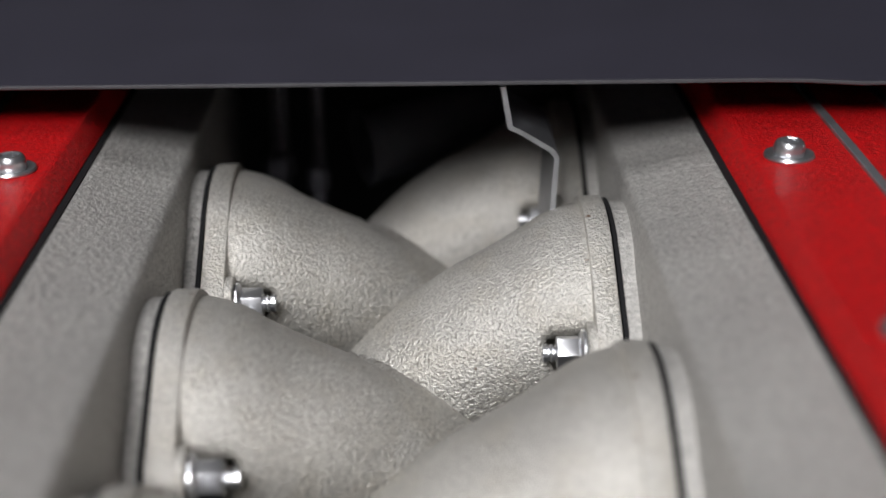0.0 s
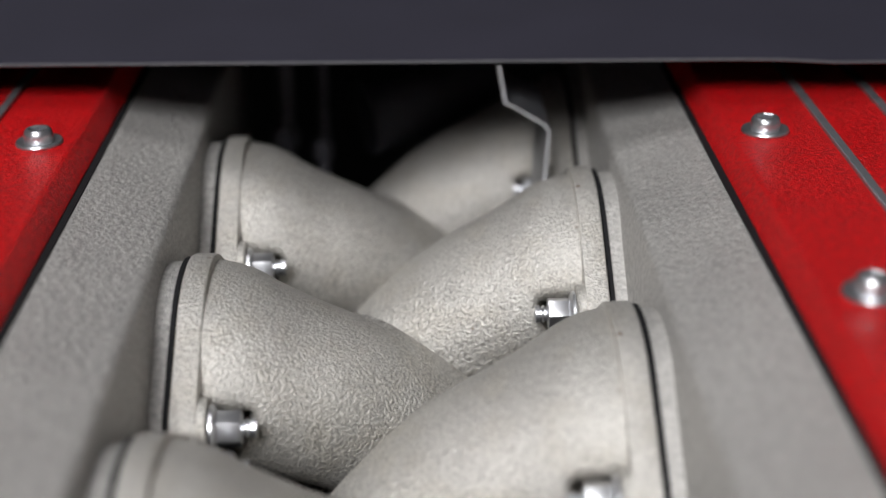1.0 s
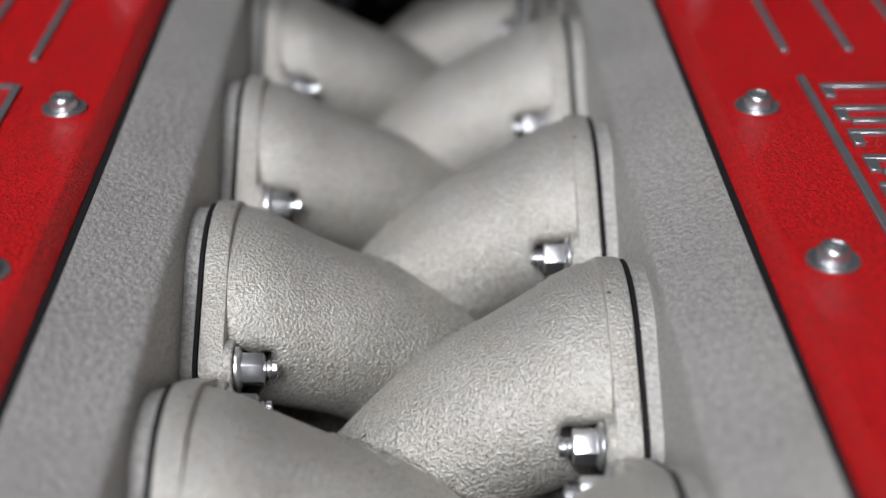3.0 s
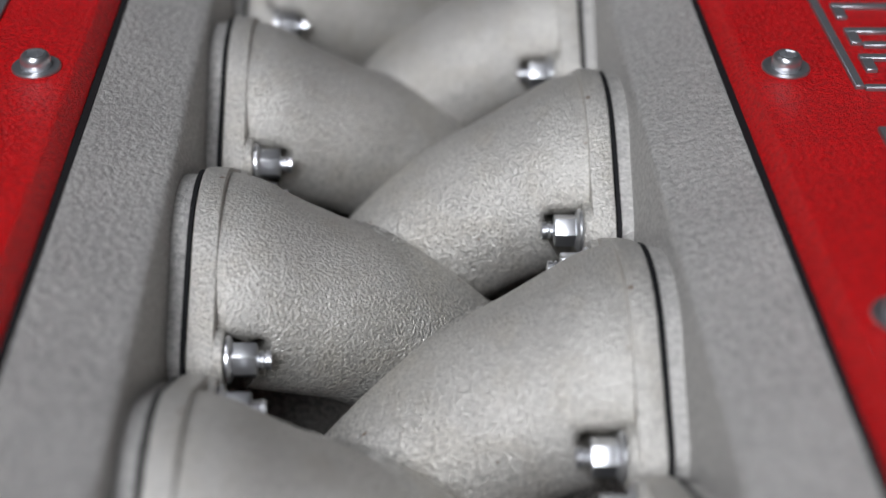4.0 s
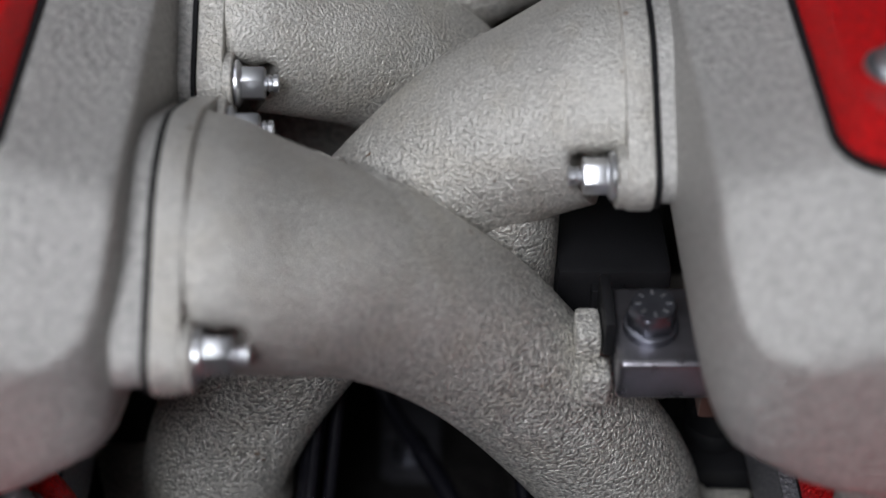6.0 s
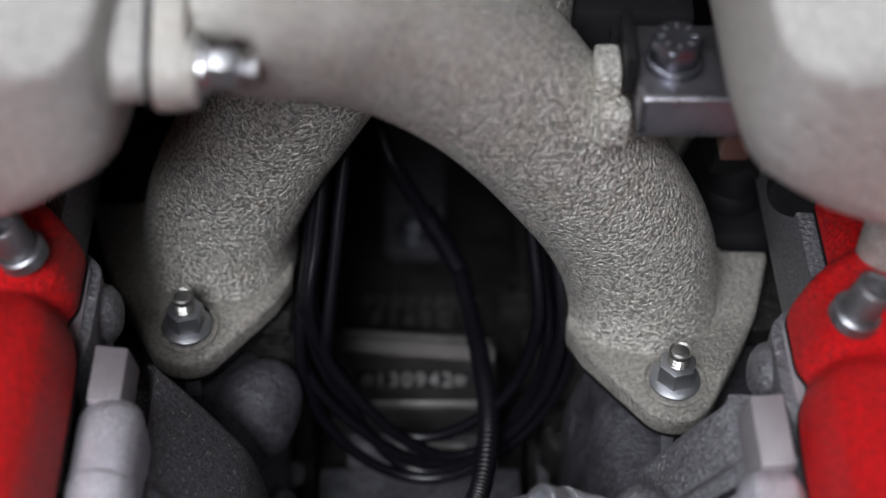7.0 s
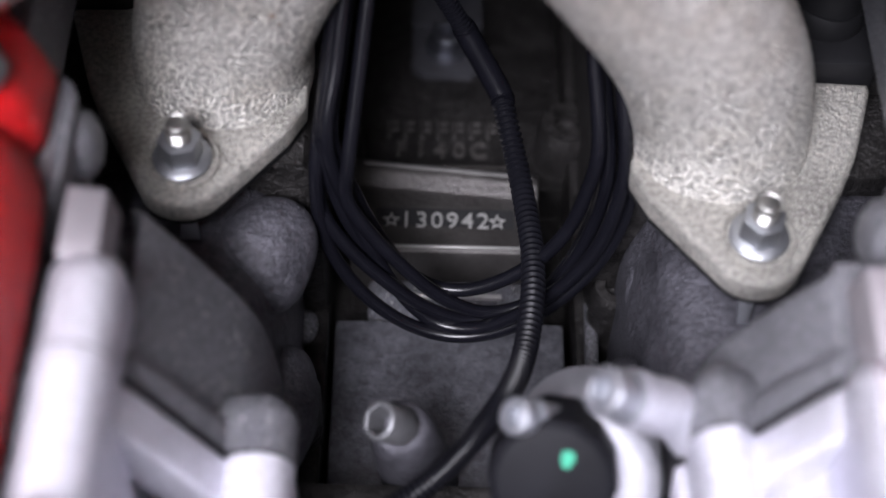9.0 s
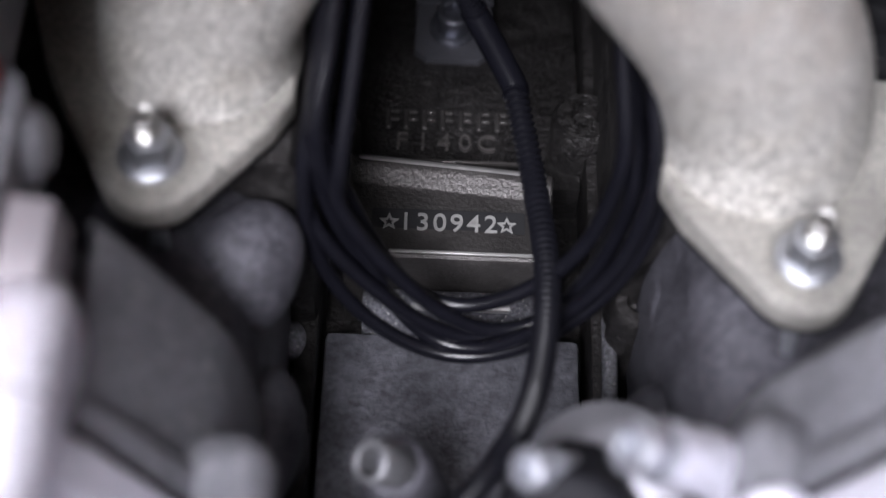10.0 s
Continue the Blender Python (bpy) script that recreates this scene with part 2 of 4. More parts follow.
def rings(sections, caps=True, closed=True):
    """Skin over sections of equal length."""
    bm = bmesh.new()
    rows = [[bm.verts.new(p) for p in s] for s in sections]
    k = len(rows[0])
    for a, b in zip(rows, rows[1:]):
        for i in range(k if closed else k - 1):
            j = (i + 1) % k
            bm.faces.new((a[i], a[j], b[j], b[i]))
    if caps:
        bm.faces.new(rows[0][::-1])
        bm.faces.new(rows[-1])
    return bm


def spline(points, n):
    """Catmull-Rom through the points, n steps a span."""
    p = [Vector(q) for q in points]
    p = [2 * p[0] - p[1], *p, 2 * p[-1] - p[-2]]
    out = []
    for i in range(1, len(p) - 2):
        a, b, c, d = p[i - 1:i + 3]
        for k in range(n):
            t = k / n
            out.append(0.5 * (2 * b + (c - a) * t + (2 * a - 5 * b + 4 * c - d) * t * t + (3 * b - a - 3 * c + d) * t ** 3))
    out.append(p[-2])
    return out


def tube(points, radius, seg=12, n=8, ribs=0.0):
    """A cable or hose along a smooth line; ribs: depth of a corrugation, two rings up and two down."""
    line = spline(points, n)
    secs = []
    up = Vector((0, 0, 1))
    prev = None
    for i, p in enumerate(line):
        d = (line[min(i + 1, len(line) - 1)] - line[max(i - 1, 0)]).normalized()
        if prev is None:
            a = d.cross(up if abs(d.z) < 0.9 else Vector((1, 0, 0))).normalized()
        else:
            a = (prev - d * prev.dot(d)).normalized()
        prev = a
        b = d.cross(a)
        r = radius - (ribs if i % 4 > 1 else 0)
        secs.append([p + r * (math.cos(u) * a + math.sin(u) * b) for u in np.linspace(0, 2 * math.pi, seg, endpoint=False)])
    return rings(secs)


def turned(profile, seg=24):
    """A turned solid about z from (radius, height) rows."""
    return rings([[(r * math.cos(u), r * math.sin(u), z) for u in np.linspace(0, 2 * math.pi, seg, endpoint=False)] for r, z in profile])


def bevelled(bm, width, seg=2, angle=30):
    bm.normal_update()
    edges = [e for e in bm.edges if len(e.link_faces) == 2 and e.calc_face_angle(0) > radians(angle)]
    bmesh.ops.bevel(bm, geom=edges, offset=width, segments=seg, affect="EDGES", profile=0.6)
    return bm


def slab(outline, z0, z1, bevel=0.0, seg=2):
    """A plate of an outline in x and y between two heights."""
    bm = rings([[(x, y, z0) for x, y in outline], [(x, y, z1) for x, y in outline]])
    if bevel:
        bm.normal_update()
        bmesh.ops.bevel(bm, geom=[e for e in bm.edges if abs(e.verts[0].co.z - e.verts[1].co.z) < 1e-9 and e.calc_face_angle(0) > 0.8],
                        offset=bevel, segments=seg, affect="EDGES", profile=0.6)
    return bm


def round_rect(x0, y0, x1, y1, r, n=5):
    out = []
    for cx, cy, a in ((x1 - r, y1 - r, 0), (x0 + r, y1 - r, 90), (x0 + r, y0 + r, 180), (x1 - r, y0 + r, 270)):
        for k in range(n + 1):
            u = radians(a + 90 * k / n)
            out.append((cx + r * math.cos(u), cy + r * math.sin(u)))
    return out


def block(x0, y0, z0, x1, y1, z1, bevel=0.002, seg=2):
    bm = bmesh.new()
    bmesh.ops.create_cube(bm, size=1, matrix=Matrix.Translation(((x0 + x1) / 2, (y0 + y1) / 2, (z0 + z1) / 2)) @ Matrix.Diagonal((x1 - x0, y1 - y0, z1 - z0, 1)))
    if bevel:
        bevelled(bm, bevel, seg)
    return bm


def moved(bm, m):
    bm.transform(m)
    return bm


def joined(*bms):
    out = bmesh.new()
    for b in bms:
        me = bpy.data.meshes.new("piece")
        b.to_mesh(me)
        b.free()
        out.from_mesh(me)
        bpy.data.meshes.remove(me)
    return out


def to_axis(x, y, z, d):
    """A pose at a point whose own z axis looks along d."""
    return Matrix.Translation((x, y, z)) @ Vector(d).normalized().to_track_quat("Z", "Y").to_matrix().to_4x4()


# ---- fasteners, built about z: the seat at z = 0 ----
def flange_nut(af=0.0088, flange=0.0066, height=0.0085):
    hexa = [(af / math.sqrt(3) * math.cos(radians(60 * k + 15)), af / math.sqrt(3) * math.sin(radians(60 * k + 15))) for k in range(6)]
    body = bevelled(rings([[(x, y, 0.0012) for x, y in hexa], [(x, y, height) for x, y in hexa]]), 0.0006, 2)
    foot = turned([(flange * 0.92, 0), (flange, 0.0004), (flange, 0.0011), (flange * 0.9, 0.0016), (af * 0.5, 0.0024)], 28)
    return joined(body, foot)


def stud_end(radius=0.0026, length=0.0125):
    prof = [(radius, 0)]
    z = 0.002
    while z < length - 0.0012:
        prof += [(radius, z), (radius * 0.76, z + 0.0006), (radius, z + 0.0011)]
        z += 0.0013
    prof += [(radius, length - 0.0014), (radius * 0.88, length - 0.0007), (radius * 0.6, length - 0.0002), (radius * 0.2, length)]
    return turned(prof, 16)


def socket_cap(radius=0.0047, height=0.0062, hexr=0.0027, deep=0.0036):
    seg = 36
    us = np.linspace(0, 2 * math.pi, seg, endpoint=False)

    def hexagon(u):
        return hexr / math.cos((u + math.pi / 6) % (math.pi / 3) - math.pi / 6)
    secs = [[(r * math.cos(u), r * math.sin(u), z) for u in us] for r, z in ((radius * 0.96, 0), (radius, 0.0003), (radius, height - 0.0007), (radius - 0.0003, height - 0.0002), (radius - 0.0008, height))]
    secs += [[(k * hexagon(u) * math.cos(u), k * hexagon(u) * math.sin(u), z) for u in us] for k, z in ((1.12, height), (1.0, height - 0.0004), (1.0, height - deep), (0.02, height - deep - 0.0006))]
    return rings(secs)


# ---- the workshop shell, unseen plain walls that close the place ----
def shell():
    z0, z1 = -0.8, 2.3
    for name, b, m in (("floor", (-3, -4.5, z0 - 0.1, 3, 3, z0), CONCRETE), ("ceiling", (-3, -4.5, z1, 3, 3, z1 + 0.1), WALL_PAINT),
                       ("wall_west", (-3.1, -4.5, z0, -3, 3, z1), WALL_PAINT), ("wall_east", (3, -4.5, z0, 3.1, 3, z1), WALL_PAINT),
                       ("wall_south", (-3, -4.6, z0, 3, -4.5, z1), WALL_PAINT), ("wall_north", (-3, 3, z0, 3, 3.1, z1), WALL_PAINT)):
        tagged(part(name, block(*b, bevel=0), m, None), "plain painted workshop " + name.split("_")[0], name.split("_")[0], kind="structure")
    # Black panels out of view, added to shade the engine's lower parts.
    for name, b in (("wall_bay_west", (-0.52, -1.1, -0.6, -0.5, 0.6, 0.02)), ("wall_bay_east", (0.5, -1.1, -0.6, 0.52, 0.6, 0.02)),
                    ("wall_bay_front", (-0.5, -1.12, -0.6, 0.5, -1.1, -0.12)), ("wall_bay_rear", (-0.5, 0.28, -0.6, 0.5, 0.3, 0.1)),
                    ("bay_floor", (-0.52, -1.12, -0.62, 0.52, 0.6, -0.6))):
        tagged(part(name, block(*b, bevel=0.004), BAY, None), "unseen black panel shading the low parts of the engine bay", "bay lining", kind="structure")


shell()

GASKET_X = 0.0615
PITCH = 0.104
LEFT_Y = [-PITCH * k + 0.0415 for k in range(1, 7)]
RIGHT_Y = [-0.3107 - PITCH * (k - 3) for k in range(0, 6)]


def flange_outline(a=0.0365, b=0.0265, ear=0.0415, er=0.0105, n=40):
    """Convex outline of an oval with two ears, counter-clockwise from the far end."""
    pts = [(a * math.cos(u), b * math.sin(u)) for u in np.linspace(0, 2 * math.pi, n, endpoint=False)]
    for s in (-1, 1):
        pts += [(s * ear + er * math.cos(u), er * math.sin(u)) for u in np.linspace(0, 2 * math.pi, 24, endpoint=False)]
    pts = sorted(set((round(x, 6), round(y, 6)) for x, y in pts))

    def half(seq):
        h = []
        for p in seq:
            while len(h) > 1 and (h[-1][0] - h[-2][0]) * (p[1] - h[-2][1]) - (h[-1][1] - h[-2][1]) * (p[0] - h[-2][0]) <= 1e-10:
                h.pop()
            h.append(p)
        return h[:-1]
    return half(pts) + half(pts[::-1])


def upright(outline, x0, x1, bevel):
    """A flange of an outline in y and z between two x."""
    bm = slab(outline, x0, x1, bevel)
    bm.transform(Matrix(((0, 0, 1, 0), (1, 0, 0, 0), (0, 1, 0, 0), (0, 0, 0, 1))))
    return bm


# ---- intake plenums ----
def plenum(side):
    """One plenum chamber; side -1 or 1."""
    th = thing("intake_plenum", "silver crackle-painted intake plenum casting beside the crossing runners", "plenum", "intake plenums")
    secs = []
    #        y      drop of top, inner wall x, bottom z
    rows = [(0.060, 0.0, 0.0, -0.043), (-0.100, 0.0, 0.0, -0.043), (-0.560, 0.0, 0.0, -0.043), (-0.588, 0.0, 0.0, -0.043), (-0.600, 0.0002, 0.0, -0.043),
            (-0.606, 0.0010, 0.0002, -0.043), (-0.611, 0.0045, 0.0005, -0.043), (-0.618, 0.0105, 0.0015, -0.0425), (-0.625, 0.0165, 0.0030, -0.0415),
            (-0.631, 0.0215, 0.0055, -0.0395), (-0.6335, 0.0236, 0.0078, -0.0385), (-0.6355, 0.0252, 0.0108, -0.0372), (-0.6368, 0.0264, 0.0142, -0.0358), (-0.6377, 0.0278, 0.0178, -0.0340), (-0.6382, 0.0298, 0.0205, -0.0315)]
    for y, drop, shift, zb in rows:
        zt = 0.041 - drop
        tall = zt - zb
        prof = [(x, zb + f * tall) for x, f in ((0.108, 0.0), (0.096, 0.024), (0.0855, 0.089), (0.0765, 0.179), (0.0690, 0.274), (0.0662, 0.42), (0.0660, 0.56), (0.0664, 0.72),
                                                (0.0672, 0.850), (0.0675, 0.886), (0.0680, 0.904), (0.0689, 0.914), (0.0706, 0.921), (0.0735, 0.931), (0.0890, 0.984), (0.0925, 1.0))]
        prof = [(x + shift * min(1.0, (0.115 - x) / 0.04), z) for x, z in prof]
        prof += [(x, zb + f * tall) for x, f in ((0.150, 1.005), (0.205, 1.0), (0.225, 0.93), (0.236, 0.76), (0.238, 0.36), (0.225, 0.05), (0.20, 0.0))]
        secs.append([(side * x, y, z) for x, z in prof])
    bm = rings(secs)
    part("body", bm, SILVER_BODY, th, smooth=42)
    if side > 0:
        part("foot", moved(turned([(0.0098, 0.045), (0.0098, -0.010), (0.0090, -0.0145), (0.0068, -0.0185), (0.004, -0.0205), (0.001, -0.021)], 28), pose(0.1215, -0.610, -0.0690)), SILVER_BODY, th, "rounded cast foot", 50)
    pad = None
    for y in (LEFT_Y if side < 0 else RIGHT_Y):
        if pad is None:
            o = flange_outline(0.0346, 0.0264, 0.0410, 0.0076)
            pad = part("flange_pad", upright(o, side * (GASKET_X + 0.0006), side * (GASKET_X + 0.0080), 0.0008), SILVER_BODY, th)
            gas = part("gasket", upright(flange_outline(0.0360, 0.0276, 0.0415, 0.0085), side * (GASKET_X - 0.0004), side * (GASKET_X + 0.0008), 0), RUBBER, th, "thin black gasket")
            pad.matrix_basis = gas.matrix_basis = pose(0, y, 0)
        else:
            again(pad, th, pose(0, y, 0))
            again(gas, th, pose(0, y, 0))
    return th


plenum(-1)
plenum(1)


# ---- crossing intake runners ----
def runner(hand):
    """hand 1: the near bolt of the foot lies at negative y; hand -1: at positive y."""
    th = thing("intake_runner", "silver crackle-painted cast intake runner crossing the valley", "intake runner", "intake runners")
    FOOT_Y = 0.0240 if hand > 0 else 0.0193
    ax = [(0.004, 0.0, -0.001, 0.0375, 0.0270), (0.0115, 0.0, -0.0016, 0.0372, 0.0266), (0.022, 0.001, -0.006, 0.0362, 0.0250), (0.036, 0.003, -0.0130, 0.0325, 0.0246),
          (0.050, 0.006, -0.0225, 0.0280, 0.0242), (0.0635, 0.009, -0.0345, 0.0252, 0.0240), (0.077, 0.0125, -0.0495, 0.0238, 0.0238), (0.0895, 0.0155, -0.0670, 0.0230, 0.0230),
          (0.1020, 0.018, -0.0855, 0.0224, 0.0235), (0.1143, 0.0200, -0.1050, 0.0220, 0.0240), (0.1230, 0.0215, -0.1230, 0.0222, 0.0243), (0.1278, FOOT_Y, -0.1395, 0.0252, 0.0244),
          (0.1290, FOOT_Y, -0.1545, 0.0292, 0.0250)]
    line = spline([a[:3] for a in ax], 7)
    size = spline([(a[3], a[4], 0) for a in ax], 7)
    secs = []
    for i, p in enumerate(line):
        d = (line[min(i + 1, len(line) - 1)] - line[max(i - 1, 0)])
        d.y *= 0.3
        d.normalize()
        side = Vector((0, 1, 0))
        up = side.cross(d).normalized() * -1
        a, b = size[i].x, size[i].y
        e = 0.92
        ring = []
        for u in np.linspace(0, 2 * math.pi, 64, endpoint=False):
            c, s = math.cos(u), math.sin(u)
            q = p + side * a * math.copysign(abs(c) ** e, c) + up * b * math.copysign(abs(s) ** e, s)
            if q.z > 0 and q.y * hand > 0:
                # the far flank falls away towards the neighbouring pipe
                g = max(0.0, min(1.0, (p.x - 0.006) / 0.010)) * max(0.0, min(1.0, (0.070 - p.x) / 0.040))
                q.z -= 0.0034 * g * min(1.0, q.y * hand / 0.016)
            if p.x < 0.0195:
                # spot-faced pocket round the nut, cut away below
                sy = math.copysign(1, q.y)
                if q.z > 0:
                    r = math.hypot(abs(q.y) - 0.0415, q.z)
                    pocket = 0.0108 if sy == hand else 0.0074
                    if r < pocket or abs(q.y) > 0.0415:
                        k = max(r, 1e-5)
                        q.y = sy * (0.0415 + min(0.0, (abs(q.y) - 0.0415)) / k * pocket)
                        q.z = q.z / k * pocket
                elif abs(q.y) > 0.0150:
                    q.y = sy * max(0.0150, 0.0335 + 3.0 * q.z)
            if q.z < -0.115:
                # hollow for the near stud of the foot
                sx, sy = q.x - 0.1360, q.y - FOOT_Y + hand * 0.0385
                r = math.hypot(sx, sy)
                if r < 0.0118:
                    q.x, q.y = 0.1360 + sx / r * 0.0118, FOOT_Y - hand * 0.0385 + sy / r * 0.0118
            ring.append(q)
        secs.append(ring)
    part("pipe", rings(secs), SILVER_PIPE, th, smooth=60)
    fl = upright(flange_outline(0.0366, 0.0284, 0.0415, 0.0092), 0.0008, 0.0080, 0.0011)
    part("plenum_flange", fl, SILVER_PIPE, th)
    nut = None
    for s in (-1, 1):
        m = to_axis(0.0104, s * 0.0415, 0, (1, 0, 0))
        if nut is None:
            seat = part("nut_seat", turned([(0.0086, -0.0030), (0.0086, -0.0004), (0.0082, 0.0), (0.0030, 0.0)], 28), SILVER_PIPE, th)
            seat.matrix_basis = m
            nut = part("nut", flange_nut(), ZINC, th, "bright zinc flange nut", 30)
            stud = part("stud", stud_end(), ZINC, nut, "", 0)
            nut.matrix_basis = m
        else:
            again(seat, th, m)
            o = again(nut, th, m)
            again(stud, o)
    # port flange at the foot: an ear with a stud on each side, one straight outer edge
    foot = Matrix.Translation((0.1335, FOOT_Y, -0.1500))
    ear = [(0.0025 + 0.0125 * math.sin(a), -0.0400 - 0.0125 * math.cos(a)) for a in np.linspace(-0.80, 0.95, 11)]
    far = [(0.0025 - 0.0108 * math.sin(a), 0.0430 + 0.0108 * math.cos(a)) for a in np.linspace(-0.95, 0.80, 11)]
    o = [(-0.0285, -0.0180), (-0.0240, -0.0270)] + ear + [(0.0205, -0.0330), (0.0270, -0.0210), (0.0315, -0.0110), (0.0350, 0.0000), (0.0388, 0.0125), (0.0384, 0.0150), (0.0240, 0.0155)] + far + [(-0.0240, 0.0270), (-0.0285, 0.0180)]
    o = [(x, hand * y) for x, y in o][::hand]
    part("port_flange", moved(slab(o, -0.0085, 0.0, 0.0020, 3), foot), STAINED, th, "stained cast port flange")
    part("port_gasket", moved(slab([(x * 0.985, y * 0.985) for x, y in o], -0.0100, -0.0085), foot), RUBBER, th, "thin dark gasket")
    part("gasket_tab", moved(slab([(-0.0012, -0.0130), (0.0010, -0.0130), (0.0030, 0.0060), (-0.0022, 0.0060)], -0.0006, 0.0006, 0.0004), foot @ pose(0.0010, hand * -0.0480, -0.0130, hand * 65, 0, 0)), SATIN, th, "pale gasket tab")
    part("stud_pocket", moved(turned([(0.0098, 0.0), (0.0098, 0.0012), (0.0092, 0.0016), (0.0085, 0.0004)], 28), foot @ pose(0.0025, hand * -0.0385, 0)), STAINED, th, "spot-faced seat")
    low = None
    for y in (-0.0385, 0.0430):
        m = foot @ pose(0.0025, hand * y, 0.0008)
        if low is None:
            low = part("lower_nut", flange_nut(0.0102, 0.0078, 0.0092), ZINC_DULL, th, "bright zinc flange nut on a stud", 30)
            st = part("lower_stud", stud_end(0.0034, 0.0150), GOLD, low, "bright threaded stud", 0)
            low.matrix_basis = m
        else:
            again(st, again(low, th, m))
    return th


first = runner(1)
first.matrix_world = pose(-GASKET_X, LEFT_Y[0], 0)
for y in LEFT_Y[1:]:
    copy_thing(first, pose(-GASKET_X, y, 0))
other = runner(-1)
other.matrix_world = pose(GASKET_X, RIGHT_Y[0], 0, 0, 0, 180)
for y in RIGHT_Y[1:]:
    copy_thing(other, pose(GASKET_X, y, 0, 0, 0, 180))


# ---- red cover panels on the plenums ----
def cover_screw():
    w = turned([(0.0070, 0), (0.0072, 0.0005), (0.0069, 0.0012), (0.0061, 0.0013), (0.0050, 0.0007), (0.0034, 0.0006)], 28)
    us = np.linspace(0, 2 * math.pi, 36, endpoint=False)
    secs = [[(r * math.cos(u), r * math.sin(u), z) for u in us] for r, z in ((0.0042, 0.0006), (0.0044, 0.0014), (0.0044, 0.0030), (0.0041, 0.0042), (0.0035, 0.0049))]
    for k, z in ((1.15, 0.0050), (1.0, 0.0046), (1.0, 0.0020), (0.02, 0.0016)):
        secs.append([(k * 0.0023 / math.cos((u + math.pi / 6) % (math.pi / 3) - math.pi / 6) * math.cos(u), k * 0.0023 / math.cos((u + math.pi / 6) % (math.pi / 3) - math.pi / 6) * math.sin(u), z) for u in us])
    h = rings(secs)
    return h, w


def cover_panel(side):
    th = thing("cover_panel", "red crackle-painted cover panel with grey raised stripes, screwed to a plenum", "cover panel", "plenum cover panels")

    def sx(outline):
        return [(side * x, y) for x, y in outline] if side > 0 else [(side * x, y) for x, y in outline][::-1]
    loops = [(0.0, 0.0414), (0.0, 0.0420), (0.0002, 0.0424), (0.0032, 0.0479), (0.0038, 0.0486), (0.0048, 0.0490)]
    part("plate", rings([[(x, y, z) for x, y in sx(round_rect(0.0949 + d, -0.6065 + d, 0.205 - d, 0.045 - d, 0.012))] for d, z in loops]), RED, th, "", 12)
    part("seal", slab(sx(round_rect(0.0928, -0.6075, 0.2060, 0.0460, 0.012)), 0.0400, 0.0416), RUBBER, th, "black rubber seal under the plate")
    z = 0.0488

    def stripe(x0, y0, x1, y1):
        b = block(min(side * x0, side * x1), y0, z, max(side * x0, side * x1), y1, z + 0.0016, 0.0003, 1)
        part("stripe", b, TRIM_GREY, th, "raised grey metal stripe")
    for x in (0.128, 0.150, 0.172):
        stripe(x - 0.0014, -0.194, x + 0.0014, 0.044)
        stripe(x - 0.0014, -0.585, x + 0.0014, -0.378)
    stripe(0.1266, -0.354, 0.1294, -0.217)
    end = -0.354 if side > 0 else -0.217
    stripe(0.1294, end - 0.0012, 0.1900, end + 0.0012)
    # the maker's script stands as plain blocks of its size
    for k in range(7):
        y = -0.224 - 0.0182 * k
        tall = 0.1560 + (0.012 if k in (0, 6) else 0.0)
        stripe(0.1325, y - 0.0030, tall, y)
        stripe(0.1325, y - 0.0105, 0.1360, y - 0.0030)
        stripe(tall - 0.0035, y - 0.0125, tall, y - 0.0030)
        if k % 2:
            stripe(0.1360, y - 0.0125, tall - 0.0035, y - 0.0097)
    head, wash = None, None
    ys = (-0.122, -0.238, -0.3385, -0.4628, -0.578) if side > 0 else (-0.115, -0.233, -0.3386, -0.4628, -0.578)
    for x, y in [(0.1093, q - 0.0024) for q in ys] + [(0.1755, -0.100), (0.1755, -0.580)]:
        p = pose(side * x, y, 0.0490)
        if head is None:
            h, w = cover_screw()
            head = part("screw", h, ZINC, th, "domed steel socket screw")
            wash = part("washer", w, ZINC, head, "dished steel washer")
            head.matrix_basis = p
        else:
            again(wash, again(head, th, p))
    return th


cover_panel(-1)
cover_panel(1)


# ---- cowl panel over the rear of the engine ----
def cowl():
    th = thing("cowl_panel", "dark grey plastic cowl panel over the rear of the engine", "cowl panel")
    secs = []
    for y, z in ((-0.0915, 0.0648), (-0.0890, 0.0653), (0.0, 0.070), (0.15, 0.080), (0.40, 0.10)):
        top = []
        for x in np.linspace(-0.42, 0.42, 57):
            bend = -0.0012 * min(1.0, max(0.0, (x - 0.115) / 0.02)) - 0.02 * max(0.0, abs(x) - 0.2)
            top.append((x, y - 0.065 * x, z + bend))
        secs.append(top + [(x, yy, zz - 0.0016) for x, yy, zz in top[::-1]])
    part("panel", rings(secs), COWL, th, smooth=50)
    lip = [[(x, yy - 0.0004 + dy, zz - 0.0008 + dz) for x, yy, zz in secs[0][:57]] for dy, dz in ((0, 0.0006), (-0.0005, 0.0003), (-0.0005, -0.0003), (0, -0.0006))]
    part("cut_edge", rings([[r[k] for r in lip] for k in range(57)]), COWL_EDGE, th, "cut edge made paler for the light it catches")


cowl()


# ---- cylinder heads, cam covers, block ----
def bank(side):
    """The right bank's front is raised towards the valley to fit the camera's view."""
    def place(x, z):
        if side < 0:
            return -x, z
        f = min(1.0, max(0.0, (0.077 - x) / 0.025))
        return x + 0.002 + 0.004 * f, z + 0.0035 + 0.0110 * f
    return place


